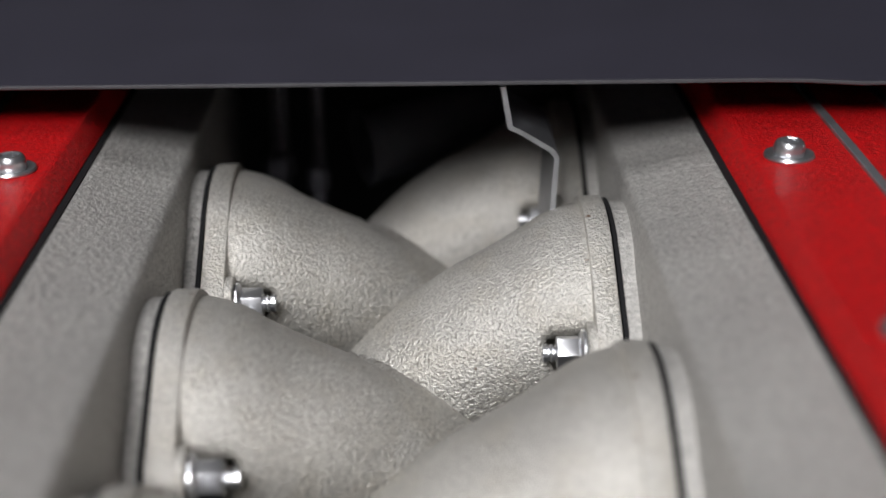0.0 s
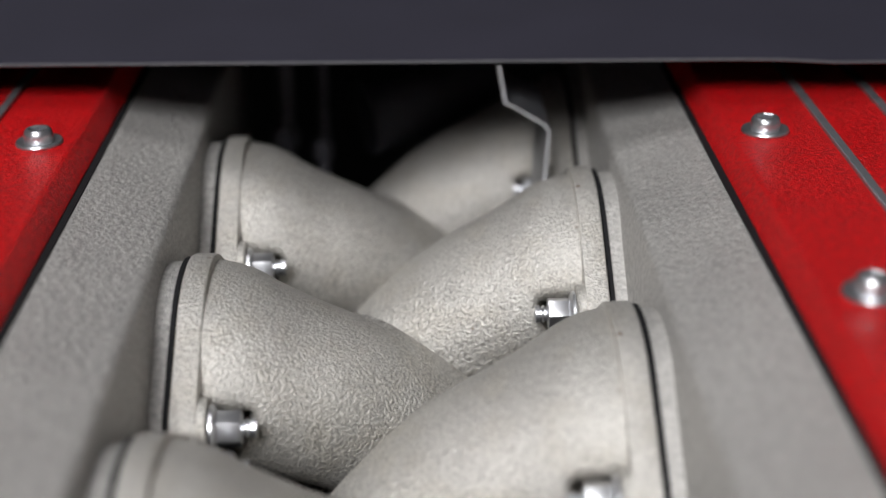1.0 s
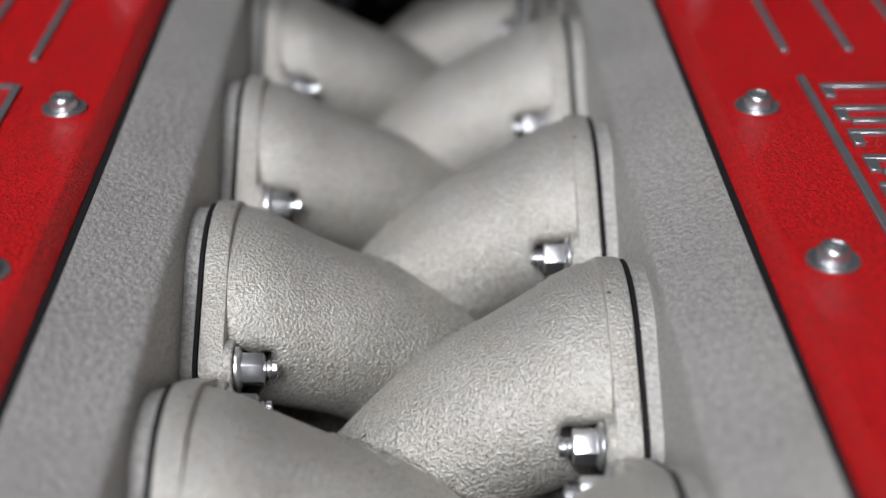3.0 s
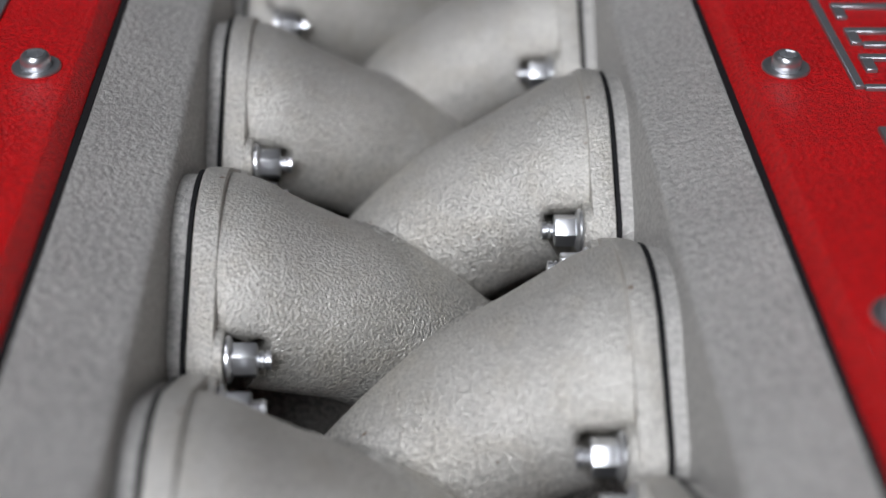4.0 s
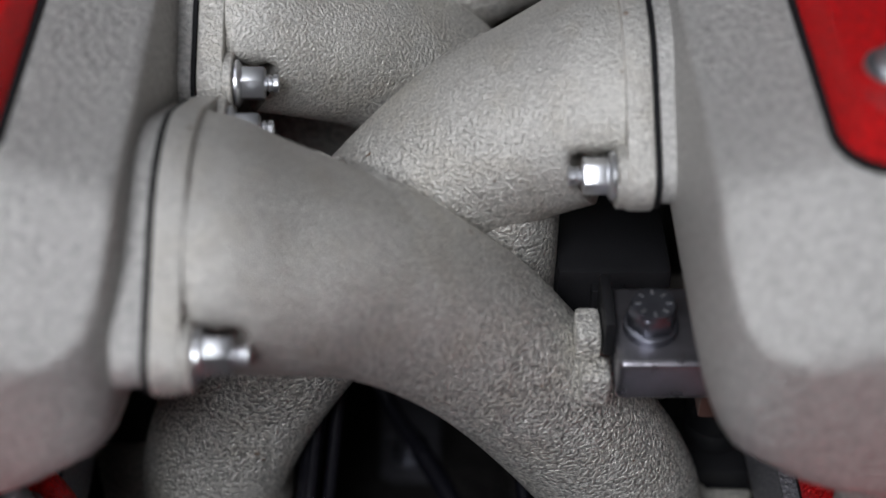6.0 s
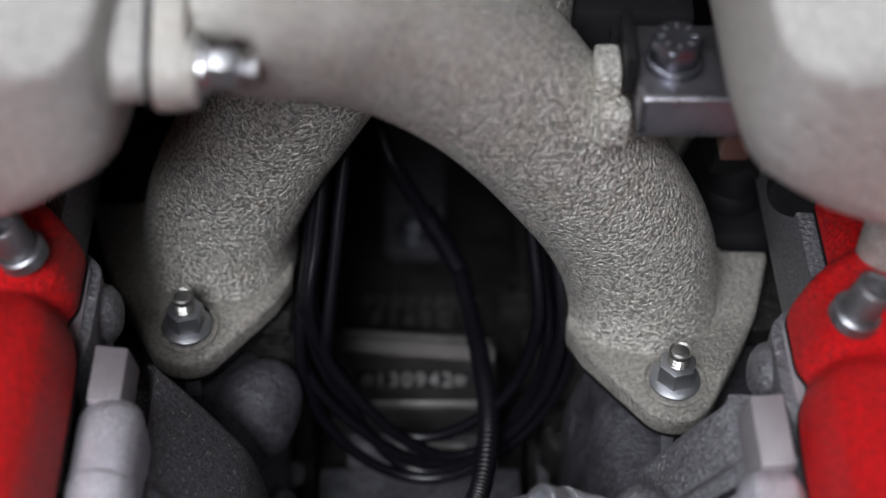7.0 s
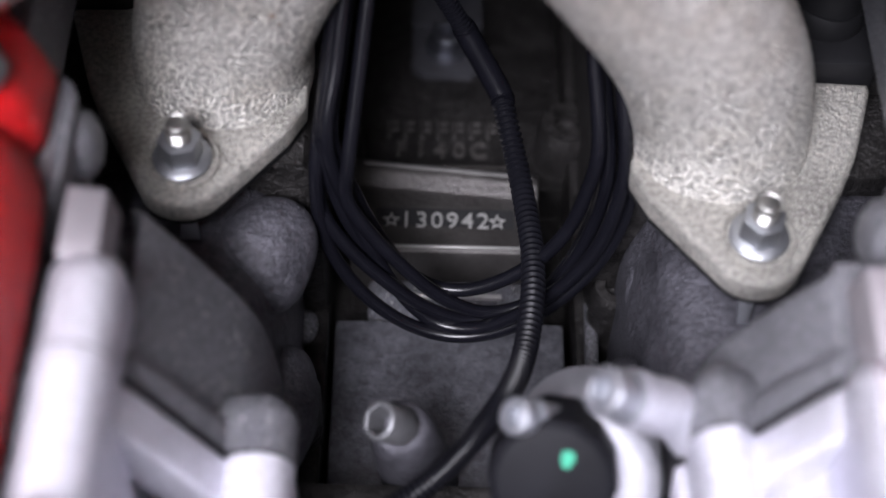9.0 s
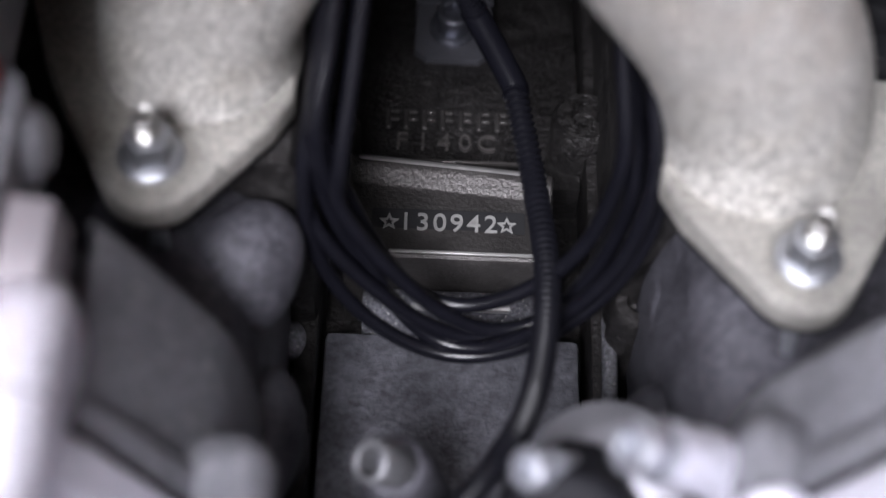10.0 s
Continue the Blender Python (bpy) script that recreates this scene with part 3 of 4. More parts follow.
def ridge_pillar(side, y0, y1, dome, r=0.0086, cx=0.0825, cz=-0.1045):
    """A round-topped ridge along y, flat-topped with chamfers on the right bank; with dome it ends rounded at y1."""
    chamfer = [(1.0, -0.15), (1.0, 0.10), (0.96, 0.22), (0.64, 0.80), (0.56, 0.88), (0.40, 0.90), (-0.40, 0.90), (-0.56, 0.88), (-0.64, 0.80), (-0.96, 0.22), (-1.0, 0.10), (-1.0, -0.15)]
    place = bank(side)
    secs = []
    rows = [(y0, 1.0), (y1, 1.0)] if not dome else [(y0, 1.0), (y1 - 0.0095, 1.0)] + [(y1 - 0.0095 * (1 - math.sin(a)), max(0.05, math.cos(a))) for a in np.linspace(0.2, 1.5, 8)]
    for y, k in rows:
        shape = chamfer if side > 0 else [(math.cos(a), math.sin(a)) for a in np.linspace(0, math.pi, 17)]
        arc = [(cx + r * (0.35 + 0.65 * k) * c, cz + r * k * d - 0.5 * r * (1 - k)) for c, d in shape]
        prof = [(cx + r, -0.165)] + arc + [(cx - r, -0.165)]
        secs.append([(place(x, z)[0], y, place(x, z)[1]) for x, z in prof])
    return rings(secs)


def round_boss(side, y0, y1, r, cx, cz):
    """A round boss lying along y, running down into the casting."""
    place = bank(side)
    arc = [(cx + r * math.cos(a), cz + r * math.sin(a)) for a in np.linspace(-0.3, math.pi + 0.3, 19)]
    prof = [(cx + r, -0.21)] + arc + [(cx - r, -0.21)]
    return rings([[(place(x, z)[0], y, place(x, z)[1]) for x, z in prof] for y in (y0, y1)])


def lump(rx, ry, rz, seed):
    """An uneven rounded casting lump."""
    rnd = random.Random(seed)
    bm = bmesh.new()
    bmesh.ops.create_icosphere(bm, subdivisions=4, radius=1.0)
    waves = [(Vector((rnd.uniform(-1, 1), rnd.uniform(-1, 1), rnd.uniform(-1, 1))).normalized() * rnd.uniform(1.5, 4.5), rnd.uniform(0, 6.28), rnd.uniform(0.01, 0.035)) for k in range(8)]
    for v in bm.verts:
        d = v.co.copy()
        f = 1 + sum(a * math.sin(w.dot(d) + ph) for w, ph, a in waves)
        v.co = Vector((d.x * rx * f, d.y * ry * f, d.z * rz * f))
    return bm


SEAM = -0.6640


def cast_land(side, back):
    """The head's land behind the front joint: a slope down to the valley, a lip along the joint, a boss that grows out of it, rounded edges."""
    place = bank(side)
    bx, bz = (0.0480, -0.1510) if side < 0 else (0.0520, -0.1470)
    line = spline([(0.0760, -0.1150, 0), (0.0700, -0.1255, 0), (0.0640, -0.1365, 0), (0.0590, -0.1460, 0), (0.0550, -0.1540, 0), (0.0522, -0.1640, 0), (0.0500, -0.1800, 0), (0.0490, -0.2000, 0), (0.0490, -0.2300, 0)], 8)
    ys = [SEAM + 0.0004, SEAM + 0.0010] + list(np.linspace(SEAM + 0.002, back - 0.0035, 44)) + [back - 0.0035 * (1 - math.sin(a)) for a in np.linspace(0.3, 1.57, 6)]
    secs = []
    for y in ys:
        ring = [(0.150, -0.128), (0.0790, -0.128)] if side < 0 else [(0.150, -0.1105), (0.0775, -0.1105)]
        roll = 0.0035 * (1 - math.sqrt(max(0.0, 1 - max(0.0, (y - back + 0.0035) / 0.0035) ** 2)))
        f = min(1.0, max(0.0, (-0.6528 - y) / 0.0046))
        lip = 0.0014 + 0.0030 * f * f * (3 - 2 * f)
        for i, p in enumerate(line):
            d = (line[min(i + 1, len(line) - 1)] - line[max(i - 1, 0)]).normalized()
            n = Vector((d.y, -d.x))
            up = lip * min(1.0, max(0.0, (0.0 - p.y - 0.08) * 20)) - roll
            wy = max(0.0, y + 0.6545)
            off = Vector((bx - p.x, bz - p.y))
            along = off.dot(n)
            miss = math.hypot(off.x - along * n.x, off.y - along * n.y)
            room = 0.0088 ** 2 - miss * miss - wy * wy
            top = along + math.sqrt(room) if room > 0 else -0.02
            k = 0.0022
            h = min(1.0, max(0.0, 0.5 + 0.5 * (top - up) / k))
            out = up * (1 - h) + top * h + k * h * (1 - h)
            if i == 0:
                out = min(out, 0.0036)
            ring.append((p.x + n.x * out, p.y + n.y * out))
        ring.append((0.150, -0.230))
        secs.append([(place(x, z)[0], y, place(x, z)[1]) for x, z in ring])
    return rings(secs)


def head(side):
    s = side
    place = bank(side)
    th = thing("cylinder_head", "dull cast aluminium cylinder head with pebbled skin", "cylinder head", "cylinder heads")

    def band(prof, y0, y1):
        return rings([[(place(x, z)[0], y, place(x, z)[1]) for x, z in prof] for y in (y0, y1)])
    def plain(prof, y0, y1):
        return rings([[(s * x, y, z) for x, z in prof] for y in (y0, y1)])
    prof = [(0.160, -0.150), (0.112, -0.1612), (0.044, -0.1612), (0.040, -0.172), (0.040, -0.245), (0.160, -0.245)]
    # Near-black block material stands in for shade between the runners.
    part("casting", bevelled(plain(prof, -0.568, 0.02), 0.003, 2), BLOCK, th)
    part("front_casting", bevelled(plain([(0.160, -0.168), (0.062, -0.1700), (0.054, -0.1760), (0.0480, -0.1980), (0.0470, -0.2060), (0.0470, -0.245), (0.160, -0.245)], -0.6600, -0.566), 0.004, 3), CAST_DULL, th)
    dx, dy = (0.0, 0.0) if s < 0 else (0.0012, -0.0200)

    def plan(rows, z0, z1, bevel):
        o = [(s * (x + dx), y + dy) for x, y in rows]
        return slab(o if s < 0 else o[::-1], z0, z1, bevel)
    rail = [(0.1180, -0.5835), (0.1180, -0.6330), (0.0935, -0.6330), (0.0912, -0.6250), (0.0904, -0.6200), (0.0904, -0.5985), (0.0915, -0.5950), (0.0945, -0.5915), (0.1040, -0.5835)]
    part("cover_rail", plan(rail, -0.1260, -0.0984, 0.0010), CAST_MID, th, "pebbled rail under the cam cover", 50)
    part("rail_face", plan([(x + 0.0030, y) for x, y in rail], -0.0984, -0.0976, 0.0002), PINK, th, "pinkish machined joint face")
    part("rear_rail", plan([(0.1250, -0.5835), (0.1046, -0.5835), (0.1046, 0.0200), (0.1250, 0.0200)], -0.1320, -0.0988, 0.0010), CAST_MID, th, "pebbled rail under the cam cover", 50)
    # Darker material on the left land and lighter on the right carry side light.
    part("front_land", cast_land(s, -0.6165 if s < 0 else -0.6330), CAST_DARK if s < 0 else CAST_MID, th, "pebbled land with a raised lip and a round boss at the front joint", 70)
    if s < 0:
        part("pillar", ridge_pillar(s, SEAM + 0.0004, -0.6370, True), CAST, th, "bright round-topped ridge", 70)
    y0, y1 = (-0.6420, -0.6240) if s < 0 else (SEAM + 0.0004, -0.6420)
    lug = [(0.0885, -0.0972), (0.0800, -0.0985), (0.0780, -0.1080), (0.0885, -0.1120)]
    part("lug", bevelled(band(lug, y0, y1), 0.0008, 2), PINK, th, "pinkish machined lug")
    part("side_boss", moved(turned([(0.0088, -0.004), (0.0088, 0.0010), (0.0080, 0.0034), (0.0060, 0.0052), (0.003, 0.0060)], 28), to_axis(s * (0.0922 + dx), -0.6030 + dy, -0.1105, (-s, -0.05, 0.15))), CAST_MID, th, "", 60)
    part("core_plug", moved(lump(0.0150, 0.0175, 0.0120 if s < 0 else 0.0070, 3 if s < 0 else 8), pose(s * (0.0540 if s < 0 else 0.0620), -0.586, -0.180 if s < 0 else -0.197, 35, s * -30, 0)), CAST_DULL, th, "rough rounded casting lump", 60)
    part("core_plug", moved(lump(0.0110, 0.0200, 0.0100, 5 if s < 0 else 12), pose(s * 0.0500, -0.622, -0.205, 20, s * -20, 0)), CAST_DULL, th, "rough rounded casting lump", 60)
    return th


head(-1)
head(1)


def timing_cover(side):
    s = side
    place = bank(side)
    th = thing("timing_cover", "bright cast aluminium timing cover with a raised rim", "timing cover", "timing covers")
    edge = [(0.150, -0.1080), (0.0775, -0.1080), (0.0740, -0.1105), (0.0705, -0.1155), (0.0555, -0.1435), (0.0520, -0.1505), (0.0410, -0.1580)]
    inner = [(0.150, -0.118), (0.0830, -0.1200), (0.0800, -0.1240), (0.0770, -0.1290), (0.0640, -0.1530), (0.0600, -0.1640), (0.0420, -0.1720)]
    low = [(x + 0.006, z - 0.040) for x, z in edge] if s < 0 else [(x + 0.004, z - 0.012) for x, z in edge]

    def band(prof, y0, y1):
        return rings([[(place(x, z)[0], y, place(x, z)[1]) for x, z in prof] for y in (y0, y1)])
    part("rim", bevelled(band(edge + inner[::-1], -0.6760, SEAM - 0.0006), 0.0016, 3), CAST, th, "", 50)
    # Left web takes dark casting as painted shade of its recess.
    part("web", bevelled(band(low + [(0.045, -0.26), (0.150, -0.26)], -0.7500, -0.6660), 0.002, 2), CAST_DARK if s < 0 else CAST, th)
    part("pillar", ridge_pillar(s, -0.7600, SEAM - 0.0006 if s < 0 else -0.6610, s > 0, 0.0090), CAST, th, "", 70)
    part("joint_boss", round_boss(s, -0.7200, SEAM - 0.0006, 0.0088, 0.0480 if s < 0 else 0.0520, -0.1510 if s < 0 else -0.1470), CAST, th, "", 60)
    x, z = place(0.0825, -0.0962)
    part("cap_screw", moved(socket_cap(0.0050, 0.0060, 0.0026), pose(x, -0.7060, z)), SATIN, th, "satin zinc socket cap screw")
    seal = [(x - 0.0004, z + 0.0002) for x, z in edge]
    part("joint_seal", band(seal + [(0.0415, -0.2), (0.150, -0.2)], SEAM - 0.0008, SEAM + 0.0005), RUBBER, th, "thin black joint seal")
    if s < 0:
        part("ridge_seal", ridge_pillar(s, SEAM - 0.0008, SEAM + 0.0005, False, 0.0080), RUBBER, th, "thin black joint seal")
    return th


timing_cover(-1)
timing_cover(1)


def cam_cover(side):
    s = side
    dx, dy = (0.0, 0.0) if s < 0 else (s * 0.0012, -0.0200)
    th = thing("cam_cover", "red crackle-painted cam cover below the plenum", "cam cover", "cam covers", at=(dx, dy, 0))
    #        y      inner edge x, drop of the top
    rows = [(-0.7800, 0.0915, 0.000), (-0.6600, 0.0915, 0.0), (-0.6420, 0.0917, 0.0), (-0.6330, 0.0921, 0.0004), (-0.6280, 0.0928, 0.0014), (-0.6240, 0.0940, 0.0034), (-0.6205, 0.0958, 0.0062),
            (-0.6178, 0.0966, 0.0070), (-0.6152, 0.0956, 0.0042), (-0.6130, 0.0948, 0.0016), (-0.6095, 0.0945, 0.0), (-0.6000, 0.0945, 0.0), (-0.5955, 0.0948, 0.0004), (-0.5915, 0.0975, 0.0012),
            (-0.5860, 0.1030, 0.0034), (-0.5815, 0.1075, 0.0070), (-0.5770, 0.1093, 0.0105), (0.0200, 0.1093, 0.0105)]
    fine = spline(rows, 3)
    secs = []
    for y, x0, drop in fine:
        steep = [(0.0, -0.0965), (0.0, -0.0935), (0.0003, -0.0915), (0.0016, -0.0870), (0.0034, -0.0820), (0.0054, -0.0782), (0.0084, -0.0757), (0.0120, -0.0747), (0.0200, -0.0738)]
        prof = [(x0 + d, -0.0965 + (z + 0.0965) * (1 - drop / 0.024)) for d, z in steep] + [(0.20, -0.060), (0.22, -0.0965)]
        secs.append([(s * x, y, z) for x, z in prof])
    part("shell", rings(secs), RED, th, smooth=60)
    under = [[(s * x, y, z) for x, z in ((x0 - 0.0003, -0.0976), (x0 - 0.0003, -0.0962), (0.20, -0.0962), (0.20, -0.0974))] for y, x0, drop in fine]
    part("seal", rings(under), RUBBER, th, "black rubber seal")
    axis = (s * 0.24, -0.04, 0.97)
    screw = part("cap_screw", moved(socket_cap(0.0050, 0.0110, 0.0030), to_axis(s * 0.1062, -0.6110, -0.0742, axis)), BOLT_GREY, th, "grey steel socket cap screw")
    part("washer", moved(turned([(0.0066, -0.003), (0.0066, 0.0004), (0.0060, 0.0010)], 28), to_axis(s * 0.1062, -0.6110, -0.0742, axis)), ZINC_DULL, screw)
    return th


cam_cover(-1)
cam_cover(1)


def lettering(text, size, depth, step, parent, m, material, name, bold=0.0):
    """Raised characters from the built-in font, each a mesh of its own, centred on m."""
    for k, ch in enumerate(text):
        if ch == " ":
            continue
        cu = bpy.data.curves.new(name, "FONT")
        cu.body, cu.size, cu.extrude, cu.align_x, cu.align_y = ch, size, depth, "CENTER", "CENTER"
        cu.offset = size * bold
        tmp = new(name, cu)
        me = bpy.data.meshes.new_from_object(tmp.evaluated_get(bpy.context.evaluated_depsgraph_get()))
        bpy.data.objects.remove(tmp)
        me.materials.clear()
        me.materials.append(material)
        ob = new(name, me)
        ob.parent = parent
        ob.matrix_basis = m @ pose((k - (len(text) - 1) / 2) * step, 0, 0)


def star_outline(r):
    return [((r if k % 2 == 0 else r * 0.45) * math.sin(radians(36 * k)), (r if k % 2 == 0 else r * 0.45) * math.cos(radians(36 * k))) for k in range(10)]


def engine_block():
    th = thing("engine_block", "dark oily cast engine block floor between the cylinder banks", "engine block")
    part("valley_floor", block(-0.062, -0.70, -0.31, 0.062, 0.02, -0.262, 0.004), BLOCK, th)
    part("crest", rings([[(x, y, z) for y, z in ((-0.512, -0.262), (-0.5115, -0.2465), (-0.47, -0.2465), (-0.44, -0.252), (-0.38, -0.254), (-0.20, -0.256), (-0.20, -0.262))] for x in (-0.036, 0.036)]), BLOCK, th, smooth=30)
    land = [(-0.512, -0.262), (-0.5125, -0.2375), (-0.5155, -0.2295), (-0.5185, -0.2268), (-0.5215, -0.2275), (-0.5255, -0.2305), (-0.5490, -0.2290), (-0.5502, -0.2310), (-0.5520, -0.262)]
    part("number_land", bevelled(rings([[(x, y - (0.085 * (x + 0.004) if -0.53 < y < -0.513 else 0), z) for y, z in land] for x in (-0.034, 0.026)]), 0.0006, 1), LAND, th, "worn machined land with the stamped number", 30)
    step = [(-0.5525, -0.262), (-0.5530, -0.2400), (-0.5600, -0.2385), (-0.5640, -0.2440), (-0.5660, -0.262)]
    part("step", bevelled(rings([[(x, y, z) for y, z in step] for x in (-0.028, 0.026)]), 0.001, 1), CAST_DARK, th)
    part("front_plate", block(-0.038, -0.655, -0.262, 0.034, -0.567, -0.2420, 0.002), PLATE, th)
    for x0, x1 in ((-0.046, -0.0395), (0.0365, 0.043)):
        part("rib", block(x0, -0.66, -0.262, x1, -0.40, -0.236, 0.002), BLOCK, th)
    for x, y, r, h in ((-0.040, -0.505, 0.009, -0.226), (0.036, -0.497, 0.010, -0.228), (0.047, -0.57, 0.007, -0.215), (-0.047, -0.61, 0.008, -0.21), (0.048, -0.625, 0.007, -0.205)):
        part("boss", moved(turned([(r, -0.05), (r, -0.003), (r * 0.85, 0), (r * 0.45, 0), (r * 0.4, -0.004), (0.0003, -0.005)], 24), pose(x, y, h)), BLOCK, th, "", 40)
    # Small lump added for a pale spot beside the front plate.
    part("spot_lug", moved(lump(0.0045, 0.0060, 0.0050, 31), pose(-0.0470, -0.5740, -0.2360)), CAST_MID, th, "small grey casting lug", 60)
    part("machined_edge", tube([(0.0405, -0.6020, -0.2345), (0.0412, -0.5850, -0.2335), (0.0418, -0.5640, -0.2350)], 0.0022, 10, 5), CAST_MID, th, "pale machined edge")
    # Lump added in place of the light on the head casting's edge.
    part("lit_edge_lump", moved(lump(0.0055, 0.0090, 0.0080, 33), pose(-0.0520, -0.5440, -0.2050)), CAST_DARK, th, "rough lump standing in for a lit casting edge", 60)
    part("ridge", bevelled(rings([[(x, y - 0.085 * (x + 0.004), z) for y, z in ((-0.5172, -0.2300), (-0.5178, -0.2266), (-0.5192, -0.2262), (-0.5200, -0.2300))] for x in (-0.031, 0.024)]), 0.0006, 2), RIDGE, th, "worn bright ridge")
    part("scribed_rule", block(-0.021, -0.5480, -0.2296, 0.021, -0.5470, -0.2286, 0.0002, 1), DIGIT, th, "bright scribed line")
    part("step_edge", tube([(-0.014, -0.5598, -0.2388), (0.000, -0.5600, -0.2384), (0.014, -0.5598, -0.2388)], 0.0011, 8, 4), RIDGE, th)
    part("number_strip", moved(slab(round_rect(-0.0260, -0.0046, 0.0180, 0.0046, 0.0006, 2), -0.0010, 0.0), pose(-0.0003, -0.5374, -0.22945, 3.5)), BAND, th, "blackened strip behind the number")
    # stamped number with its stars
    lettering("130942", 0.0082, 0.00035, 0.0049, th, pose(-0.0043, -0.5374, -0.22935, 3.5), DIGIT, "digit", 0.004)
    for x in (-0.0213, 0.0125):
        o, i = star_outline(0.0029), star_outline(0.0016)
        bm = rings([[(px, py, z) for px, py in r] for r, z in ((o, 0), (o, 0.0006), (i, 0.0006), (i, 0))], caps=False)
        part("star", moved(bm, pose(x, -0.5374, -0.2295, 3.5)), DIGIT, th, "stamped star")
    # cast code, and bars for the maker's name
    lettering("F140C", 0.0088, 0.0009, 0.0066, th, pose(-0.0060, -0.4960, -0.2461), EDGE_LIT, "letter")
    for k in range(7):
        x = -0.0243 + 0.0057 * k
        part("name_bar", block(x, -0.4905, -0.2468, x + 0.0014, -0.4830, -0.2456, 0.0003, 1), BAR, th, "raised plain bar")
        for y in (-0.4838, -0.4868):
            part("name_bar", block(x + 0.0014, y - 0.0005, -0.2468, x + 0.0040, y + 0.0007, -0.2457, 0.0002, 1), BAR, th, "raised plain bar")
    part("front_bridge", block(-0.058, -0.690, -0.262, 0.058, -0.640, -0.2060, 0.004), BLOCK, th)
    part("name_rule", block(-0.020, -0.5035, -0.2468, 0.020, -0.5025, -0.2454, 0.0002, 1), EDGE_LIT, th)


engine_block()


def mounting_tab():
    th = thing("mounting_tab", "grey steel mounting tab with a socket bolt on the block", "bracket")
    part("plate", slab([(-0.0125, -0.4625), (0.0045, -0.4625), (0.0085, -0.4585), (0.0085, -0.34), (-0.0165, -0.34), (-0.0165, -0.4585)], -0.2525, -0.2455, 0.0006), TAB, th)
    part("step", slab([(-0.0168, -0.4390), (0.0088, -0.4390), (0.0088, -0.34), (-0.0168, -0.34)], -0.2455, -0.2440, 0.0004), TAB, th)
    b = part("bolt", moved(socket_cap(0.0058, 0.007, 0.0032), pose(-0.0042, -0.449, -0.2440)), STEEL_DARK, th, "dark socket cap bolt")
    part("washer", moved(turned([(0.0078, 0), (0.0078, 0.0014), (0.0072, 0.0018)], 24), pose(-0.0042, -0.449, -0.2456)), STEEL_DARK, b)


mounting_tab()


# ---- cables ----
def cable_loops():
    th = thing("cable_coil", "coil of thin black cable hanging in the valley", "cable")
    rnd = random.Random(4)
    for k, (sx, sz, cx, tilt) in enumerate(((0.0415, 1.05, 0.0060, 0.002), (0.0405, 0.985, 0.0020, -0.005), (0.0345, 0.79, 0.0015, 0.004), (0.0365, 0.885, 0.0065, -0.006), (0.0440, 1.03, 0.0030, 0.004), (0.0385, 0.935, 0.0045, 0.007))):
        pts = []
        ph = rnd.uniform(0, 6.28)
        for a in range(-170, 171, 20):
            u = radians(max(-90, min(90, a)))
            climb = max(0, abs(a) - 90) / 80
            loose = 1 - math.cos(u)
            x = cx + sx * math.sin(u) + tilt * math.cos(u) + 0.0040 * loose * math.sin(2.3 * u + ph) - 0.010 * climb * math.copysign(1, a)
            f = math.cos(u) * sz
            pts.append((x, -0.5600 - 0.021 * f + 0.055 * climb + 0.005 * loose * math.sin(1.7 * u + ph) - 0.0012 * k,
                        -0.157 - 0.0590 * f + 0.075 * climb + 0.006 * loose * math.sin(1.5 * u + 2 * ph) + 0.9 * tilt * math.sin(2 * u) + 2.2 * tilt * math.sin(u) * math.cos(u) ** 2))
        part("loop", tube(pts, 0.0021, 10, 6), CABLE, th)


cable_loops()


def conduit():
    th = thing("cable_conduit", "black corrugated cable conduit running down into the valley", "conduit")
    line = [(-0.034, -0.430, -0.140), (-0.0225, -0.474, -0.135), (-0.013, -0.500, -0.150), (0.001, -0.510, -0.172), (0.0112, -0.520, -0.186), (0.0175, -0.548, -0.194), (0.0203, -0.580, -0.191),
            (0.0165, -0.614, -0.182), (0.0080, -0.638, -0.170), (-0.005, -0.652, -0.176), (-0.024, -0.662, -0.190), (-0.040, -0.668, -0.215)]
    part("upper_length", tube(line[:4], 0.0031, 16, 80, 0.0006), CONDUIT, th, "", 25)
    part("corrugated_length", tube(line[4:], 0.0035, 16, 60, 0.0009), CONDUIT, th, "", 25)
    part("tape_wrap", tube([Vector(line[3]).lerp(Vector(line[2]), 0.1), line[3], line[4], Vector(line[4]).lerp(Vector(line[5]), 0.12)], 0.0037, 16, 8), CABLE, th, "smooth taped joint")


conduit()


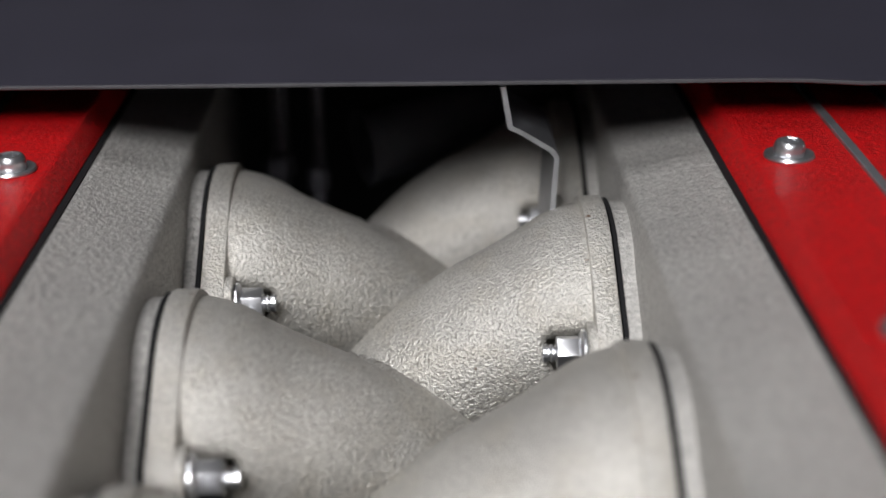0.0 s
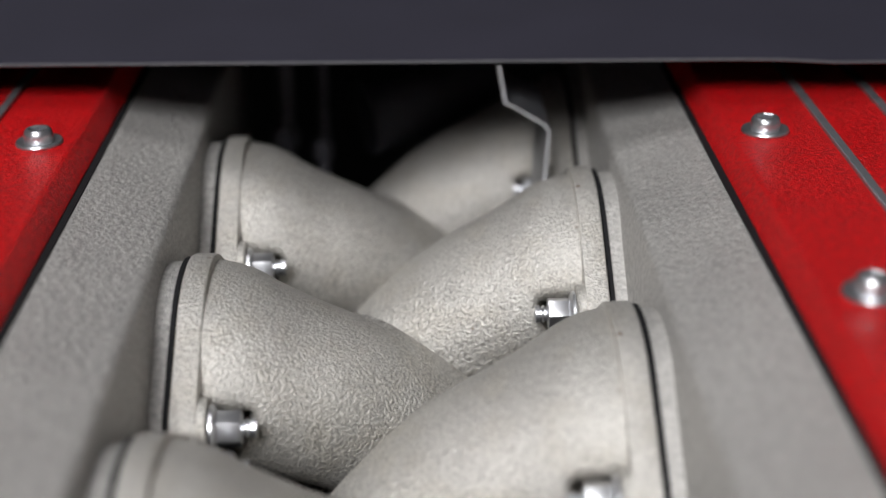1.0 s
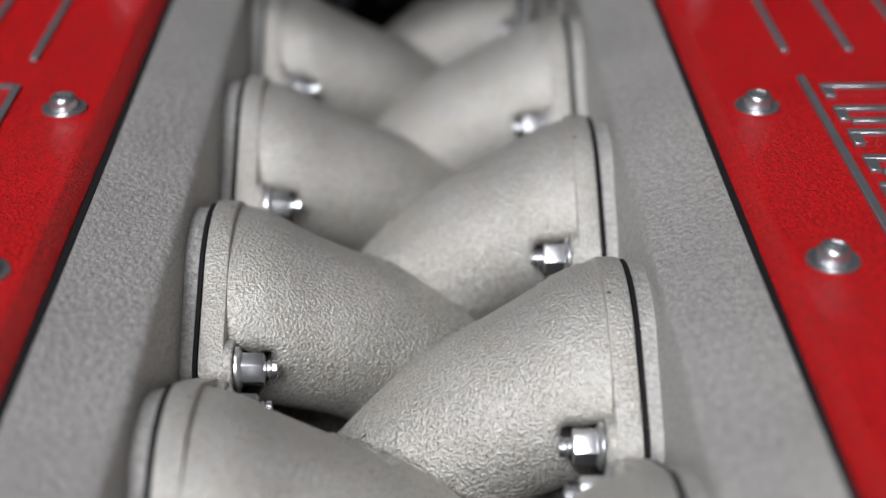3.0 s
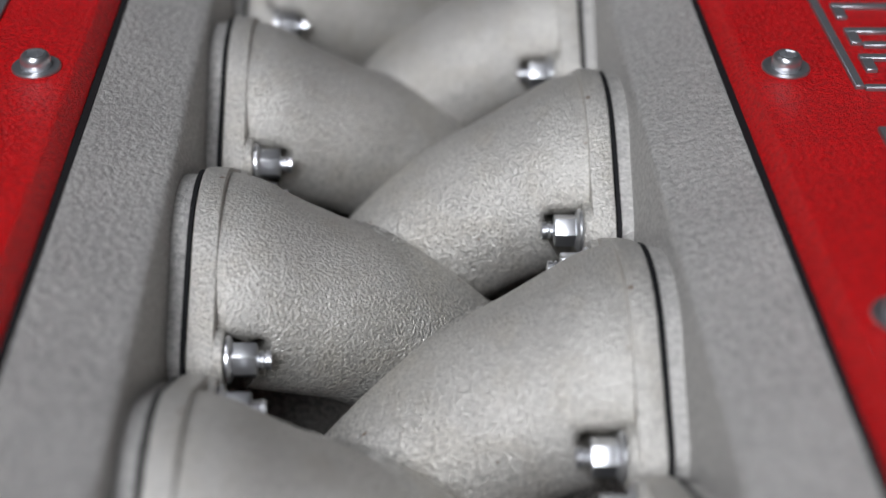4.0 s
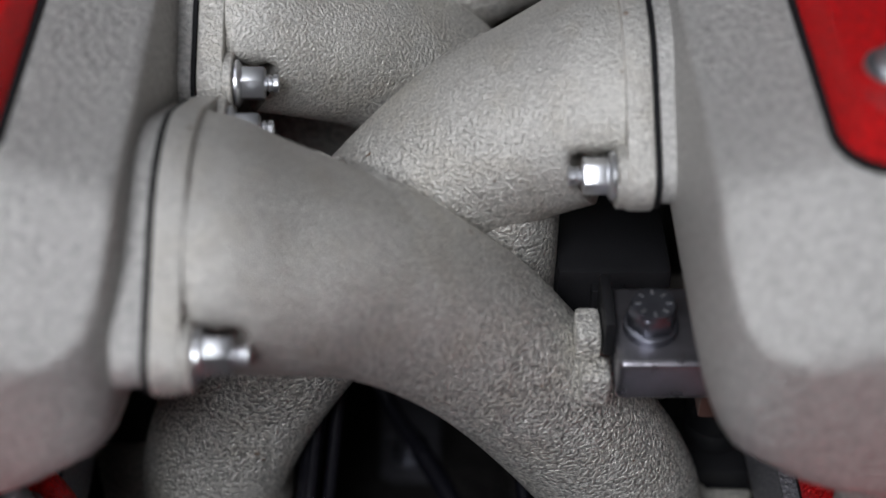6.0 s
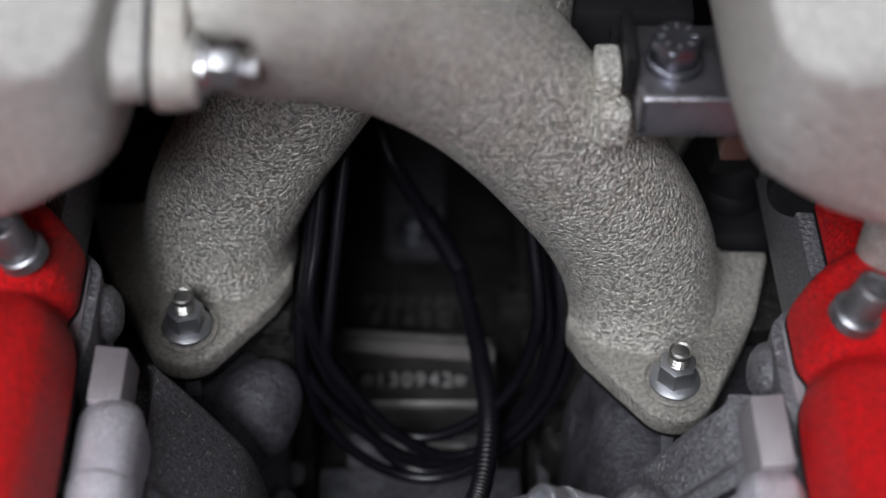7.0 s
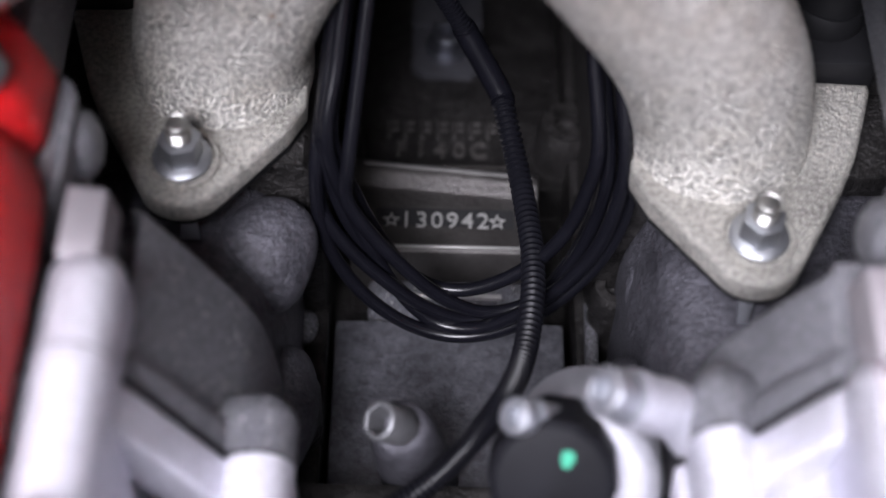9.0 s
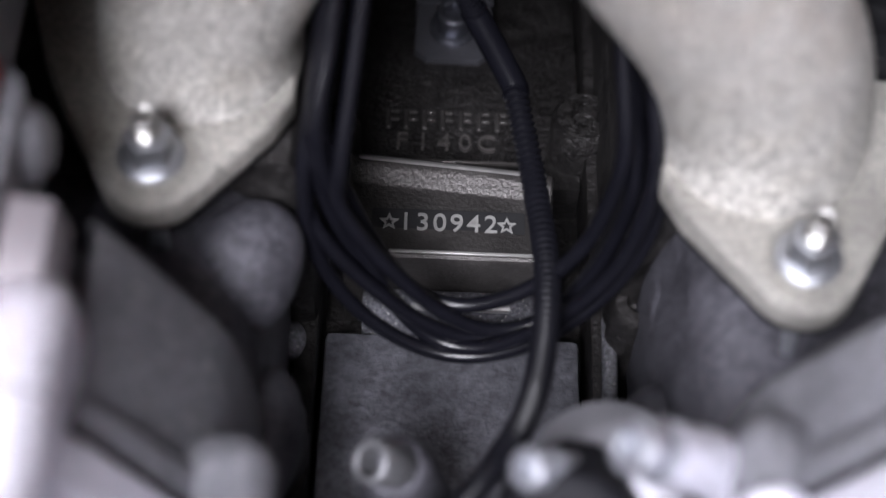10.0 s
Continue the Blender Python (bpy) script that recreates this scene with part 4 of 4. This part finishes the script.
# ---- sensor and screws at the front of the valley ----
def sensor():
    th = thing("position_sensor", "black sensor cap with a green paint dab in a silver clamp", "sensor")
    n = Vector((-0.10, -0.72, 0.68)).normalized()
    base = to_axis(0.0195, -0.6690, -0.1460, n)
    part("cap", moved(turned([(0.0152, -0.020), (0.0152, -0.004), (0.0147, -0.0016), (0.0130, -0.0004), (0.0110, 0), (0.0002, 0)], 14), base), CAP, th, "", 20)
    part("paint_dab", moved(slab([(0.0016 * math.cos(a) * (1 + 0.12 * math.sin(3 * a + 1)), 0.0021 * math.sin(a) + 0.0003 * math.cos(2 * a)) for a in np.linspace(0, 6.283, 14, endpoint=False)], 0.0, 0.0003), base @ pose(0.0026, 0.0066, 0)), GREEN, th, "green paint dab")
    part("clamp", moved(turned([(0.0185, -0.050), (0.0180, -0.0170), (0.0166, -0.0140), (0.0120, -0.0130)], 40), base @ pose(0.0085, -0.004, 0)), CLAMP, th, "grey cast clamp", 60)
    d1, d2 = Vector((-0.74, -0.16, 0.66)).normalized(), Vector((-0.68, -0.22, 0.69)).normalized()
    p1, p2 = Vector((0.0280, -0.6600, -0.1180)), Vector((0.0100, -0.6570, -0.1360))
    part("arm", tube([p1 - d1 * 0.0085, p1 - d1 * 0.016, p1 - d1 * 0.026, p1 - d1 * 0.036 + Vector((0.001, -0.006, -0.004)), p1 - d1 * 0.046 + Vector((0.002, -0.016, -0.010))], 0.0066, 24, 6), CAST, th, "bright cast arm", 60)
    for p, d, r, h in ((p1, d1, 0.0056, 0.0080), (p2, d2, 0.0044, 0.0060)):
        q = p - d * h
        o = part("socket_screw", moved(socket_cap(r, h, r * 0.52), to_axis(*q, d)), SATIN, th, "satin zinc socket cap screw")
        part("washer", moved(turned([(r * 1.14, -0.0014), (r * 1.14, 0), (r * 1.08, 0.0004)], 28), to_axis(*q, d)), SATIN, o)
    q = p2 - d2 * 0.0065
    part("stem", moved(turned([(0.0048, -0.03), (0.0048, 0)], 16), to_axis(*q, d2)), CAST_DARK, th)


sensor()


def valley_bolt():
    th = thing("valley_bolt", "dark socket bolt in a cast boss at the valley front", "bolt")
    d = Vector((-0.62, -0.22, 0.75)).normalized()
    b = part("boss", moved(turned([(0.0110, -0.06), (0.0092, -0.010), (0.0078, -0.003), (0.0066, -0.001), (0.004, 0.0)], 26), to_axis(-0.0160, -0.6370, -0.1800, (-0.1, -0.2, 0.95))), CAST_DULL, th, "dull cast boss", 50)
    part("socket_bolt", moved(socket_cap(0.0052, 0.0105, 0.0034, 0.0095), to_axis(-0.0150, -0.6370, -0.1810, d)), BOLT_GREY, th)


valley_bolt()


# ---- bracket with the hex bolt beside the front runner ----
def hex_bolt(af, head_h):
    hexa = [(af / math.sqrt(3) * math.cos(radians(60 * k + 10)), af / math.sqrt(3) * math.sin(radians(60 * k + 10))) for k in range(6)]
    body = bevelled(rings([[(x, y, 0.0) for x, y in hexa], [(x, y, head_h - 0.001) for x, y in hexa]]), 0.0005, 1)
    top = turned([(af * 0.52, head_h - 0.0014), (af * 0.49, head_h), (0.0002, head_h)], 28)
    return joined(body, top)


def front_bracket():
    th = thing("runner_bracket", "dark steel bracket with a hex bolt beside the front runner", "bracket")
    part("plate", block(0.0528, -0.5900, -0.0540, 0.0800, -0.5600, -0.0400, 0.0024, 4), STEEL_EDGE, th, "", 60)
    part("upstand", block(0.0498, -0.5800, -0.0470, 0.0528, -0.5600, -0.0350, 0.0008), PLASTIC, th, "black upstand")
    b = part("hex_bolt", moved(hex_bolt(0.0120, 0.0070), pose(0.0624, -0.5765, -0.0375)), STEEL_DARK, th, "dark hex bolt with raised grade marks")
    for k in range(8):
        part("grade_mark", moved(block(-0.0004, -0.0008, 0, 0.0004, 0.0008, 0.0003, 0), pose(0.0624 + 0.0042 * math.sin(0.785 * k), -0.5765 + 0.0042 * math.cos(0.785 * k), -0.0306, 0, 0, -45 * k)), ZINC, b, "raised mark")
    part("washer", moved(turned([(0.0075, 0), (0.0075, 0.0022), (0.0070, 0.0026)], 28), pose(0.0624, -0.5765, -0.0400)), STEEL_DARK, th)
    part("lug", block(0.0425, -0.5790, -0.0580, 0.0496, -0.5670, -0.0410, 0.0018), SILVER_PIPE, th, "silver cast lug on the pipe")
    part("lug_root", block(0.0440, -0.5865, -0.0620, 0.0522, -0.5770, -0.0495, 0.0024, 3), SILVER_PIPE, th, "rough silver cast root of the lug", 60)
    # Added cylinder, placed so the gap's edge fits the camera's view.
    part("web", moved(turned([(0.0175, -0.0900), (0.0172, -0.0300), (0.0168, -0.0180), (0.0120, -0.0120), (0.002, -0.0110)], 36), pose(0.0232, -0.5345, 0)), SILVER_PIPE, th, "silver filler below the rear runner, shaped to the camera's view", 60)
    part("spacer", block(0.0770, -0.5860, -0.0660, 0.0850, -0.5680, -0.0485, 0.0012), COPPER, th, "copper coloured spacer")


front_bracket()


def gap_filler():
    # Black body of assumed form, added to keep this gap dark.
    th = thing("gap_filler_body", "black plastic body filling the dark gap between the runner and the plenum", "connector")
    part("body", block(0.0400, -0.5440, -0.1000, 0.0740, -0.5000, -0.0500, 0.003), PLASTIC, th)
    part("latch", block(0.0500, -0.5480, -0.0850, 0.0600, -0.5440, -0.0540, 0.001), PLASTIC, th)


gap_filler()


# ---- injectors and connectors under the plenums ----
def injector(side):
    s = side
    y = -0.505 if s < 0 else -0.524
    th = thing("fuel_injector", "black plastic fuel injector and plug darkening the space behind the port flange", "injector", "fuel injectors")
    part("body", moved(turned([(0.0095, -0.012), (0.0095, 0.020), (0.0120, 0.022), (0.0120, 0.046), (0.009, 0.050)], 24), to_axis(s * 0.099, y, -0.150, (s * 0.08, 0.10, 0.98))), PLASTIC, th)
    # Black base added to hide lit casting behind the flange.
    part("base", block(min(s * 0.081, s * 0.1125), y - 0.0180, -0.1640, max(s * 0.081, s * 0.1125), y + 0.0150, -0.1440, 0.0020), PLASTIC, th)
    part("collar", moved(turned([(0.0105, 0.004), (0.0112, 0.006), (0.0112, 0.010), (0.0105, 0.012)], 24), to_axis(s * 0.099, y, -0.150, (s * 0.08, 0.10, 0.98))), PLASTIC, th)
    part("plug", moved(block(-0.013, -0.010, -0.010, 0.013, 0.010, 0.012, 0.002), pose(s * 0.100, y - 0.002, -0.112, 15, 0, s * 10)), PLASTIC, th)


# The left injector isn't visible; it is added to darken the space there.
injector(-1)
injector(1)


def plug_connector():
    th = thing("wiring_plug", "round black wiring plug under the plenum", "plug")
    part("body", moved(turned([(0.0088, -0.022), (0.0088, -0.001), (0.0082, 0.0008), (0.006, 0.0014), (0.0003, 0.0015)], 24), to_axis(0.1055, -0.5720, -0.0935, (-0.15, -0.75, 0.05))), PLASTIC, th)
    part("collar", moved(turned([(0.0098, -0.016), (0.0098, -0.011), (0.0090, -0.010)], 24), to_axis(0.1055, -0.5720, -0.0935, (-0.15, -0.75, 0.05))), PLASTIC, th)


plug_connector()


# ---- rear of the engine, under the cowl ----
def rear_strap():
    th = thing("rear_strap", "bent bright steel strap bolted to the rear runner", "bracket")
    line = [(0.0306, 0.0618), (0.0308, 0.0600), (0.0326, 0.0487), (0.0360, 0.0470), (0.0452, 0.0410), (0.0466, 0.0390), (0.0458, 0.0300), (0.0444, 0.0090)]
    back = [(x + 0.0016, z + (0.0008 if 0.04 < z < 0.05 else 0.0)) for x, z in line]
    bm = rings([[(x, y, z) for x, z in line + back[::-1]] for y in (-0.0905, -0.0520)])
    part("strap", bm, ZINC_DULL, th, smooth=20)


rear_strap()


def rear_hoses():
    th = thing("rear_hose", "thick black pebbled hose lying behind the rear runner", "hose")
    part("hose", tube([(-0.0130, 0.030, 0.0060), (-0.0040, 0.034, 0.0070), (0.012, 0.042, 0.0090), (0.035, 0.055, 0.0130), (0.080, 0.075, 0.020)], 0.0145, 28, 10), HOSE, th, "", 40)
    part("clamp", tube([(-0.0165, 0.0285, 0.0056), (-0.0125, 0.030, 0.0061)], 0.0152, 28, 3), HOSE, th)
    for x, r, low in ((-0.0475, 0.0036, 0.010), (-0.0330, 0.0026, 0.004)):
        t2 = thing("rear_pipe", "dull grey metal pipe standing behind the runners", "pipe", "rear pipes")
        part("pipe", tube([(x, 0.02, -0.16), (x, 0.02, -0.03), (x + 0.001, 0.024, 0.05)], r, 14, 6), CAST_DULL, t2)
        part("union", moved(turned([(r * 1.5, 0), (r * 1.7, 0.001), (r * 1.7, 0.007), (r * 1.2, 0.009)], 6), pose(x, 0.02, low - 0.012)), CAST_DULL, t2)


rear_hoses()
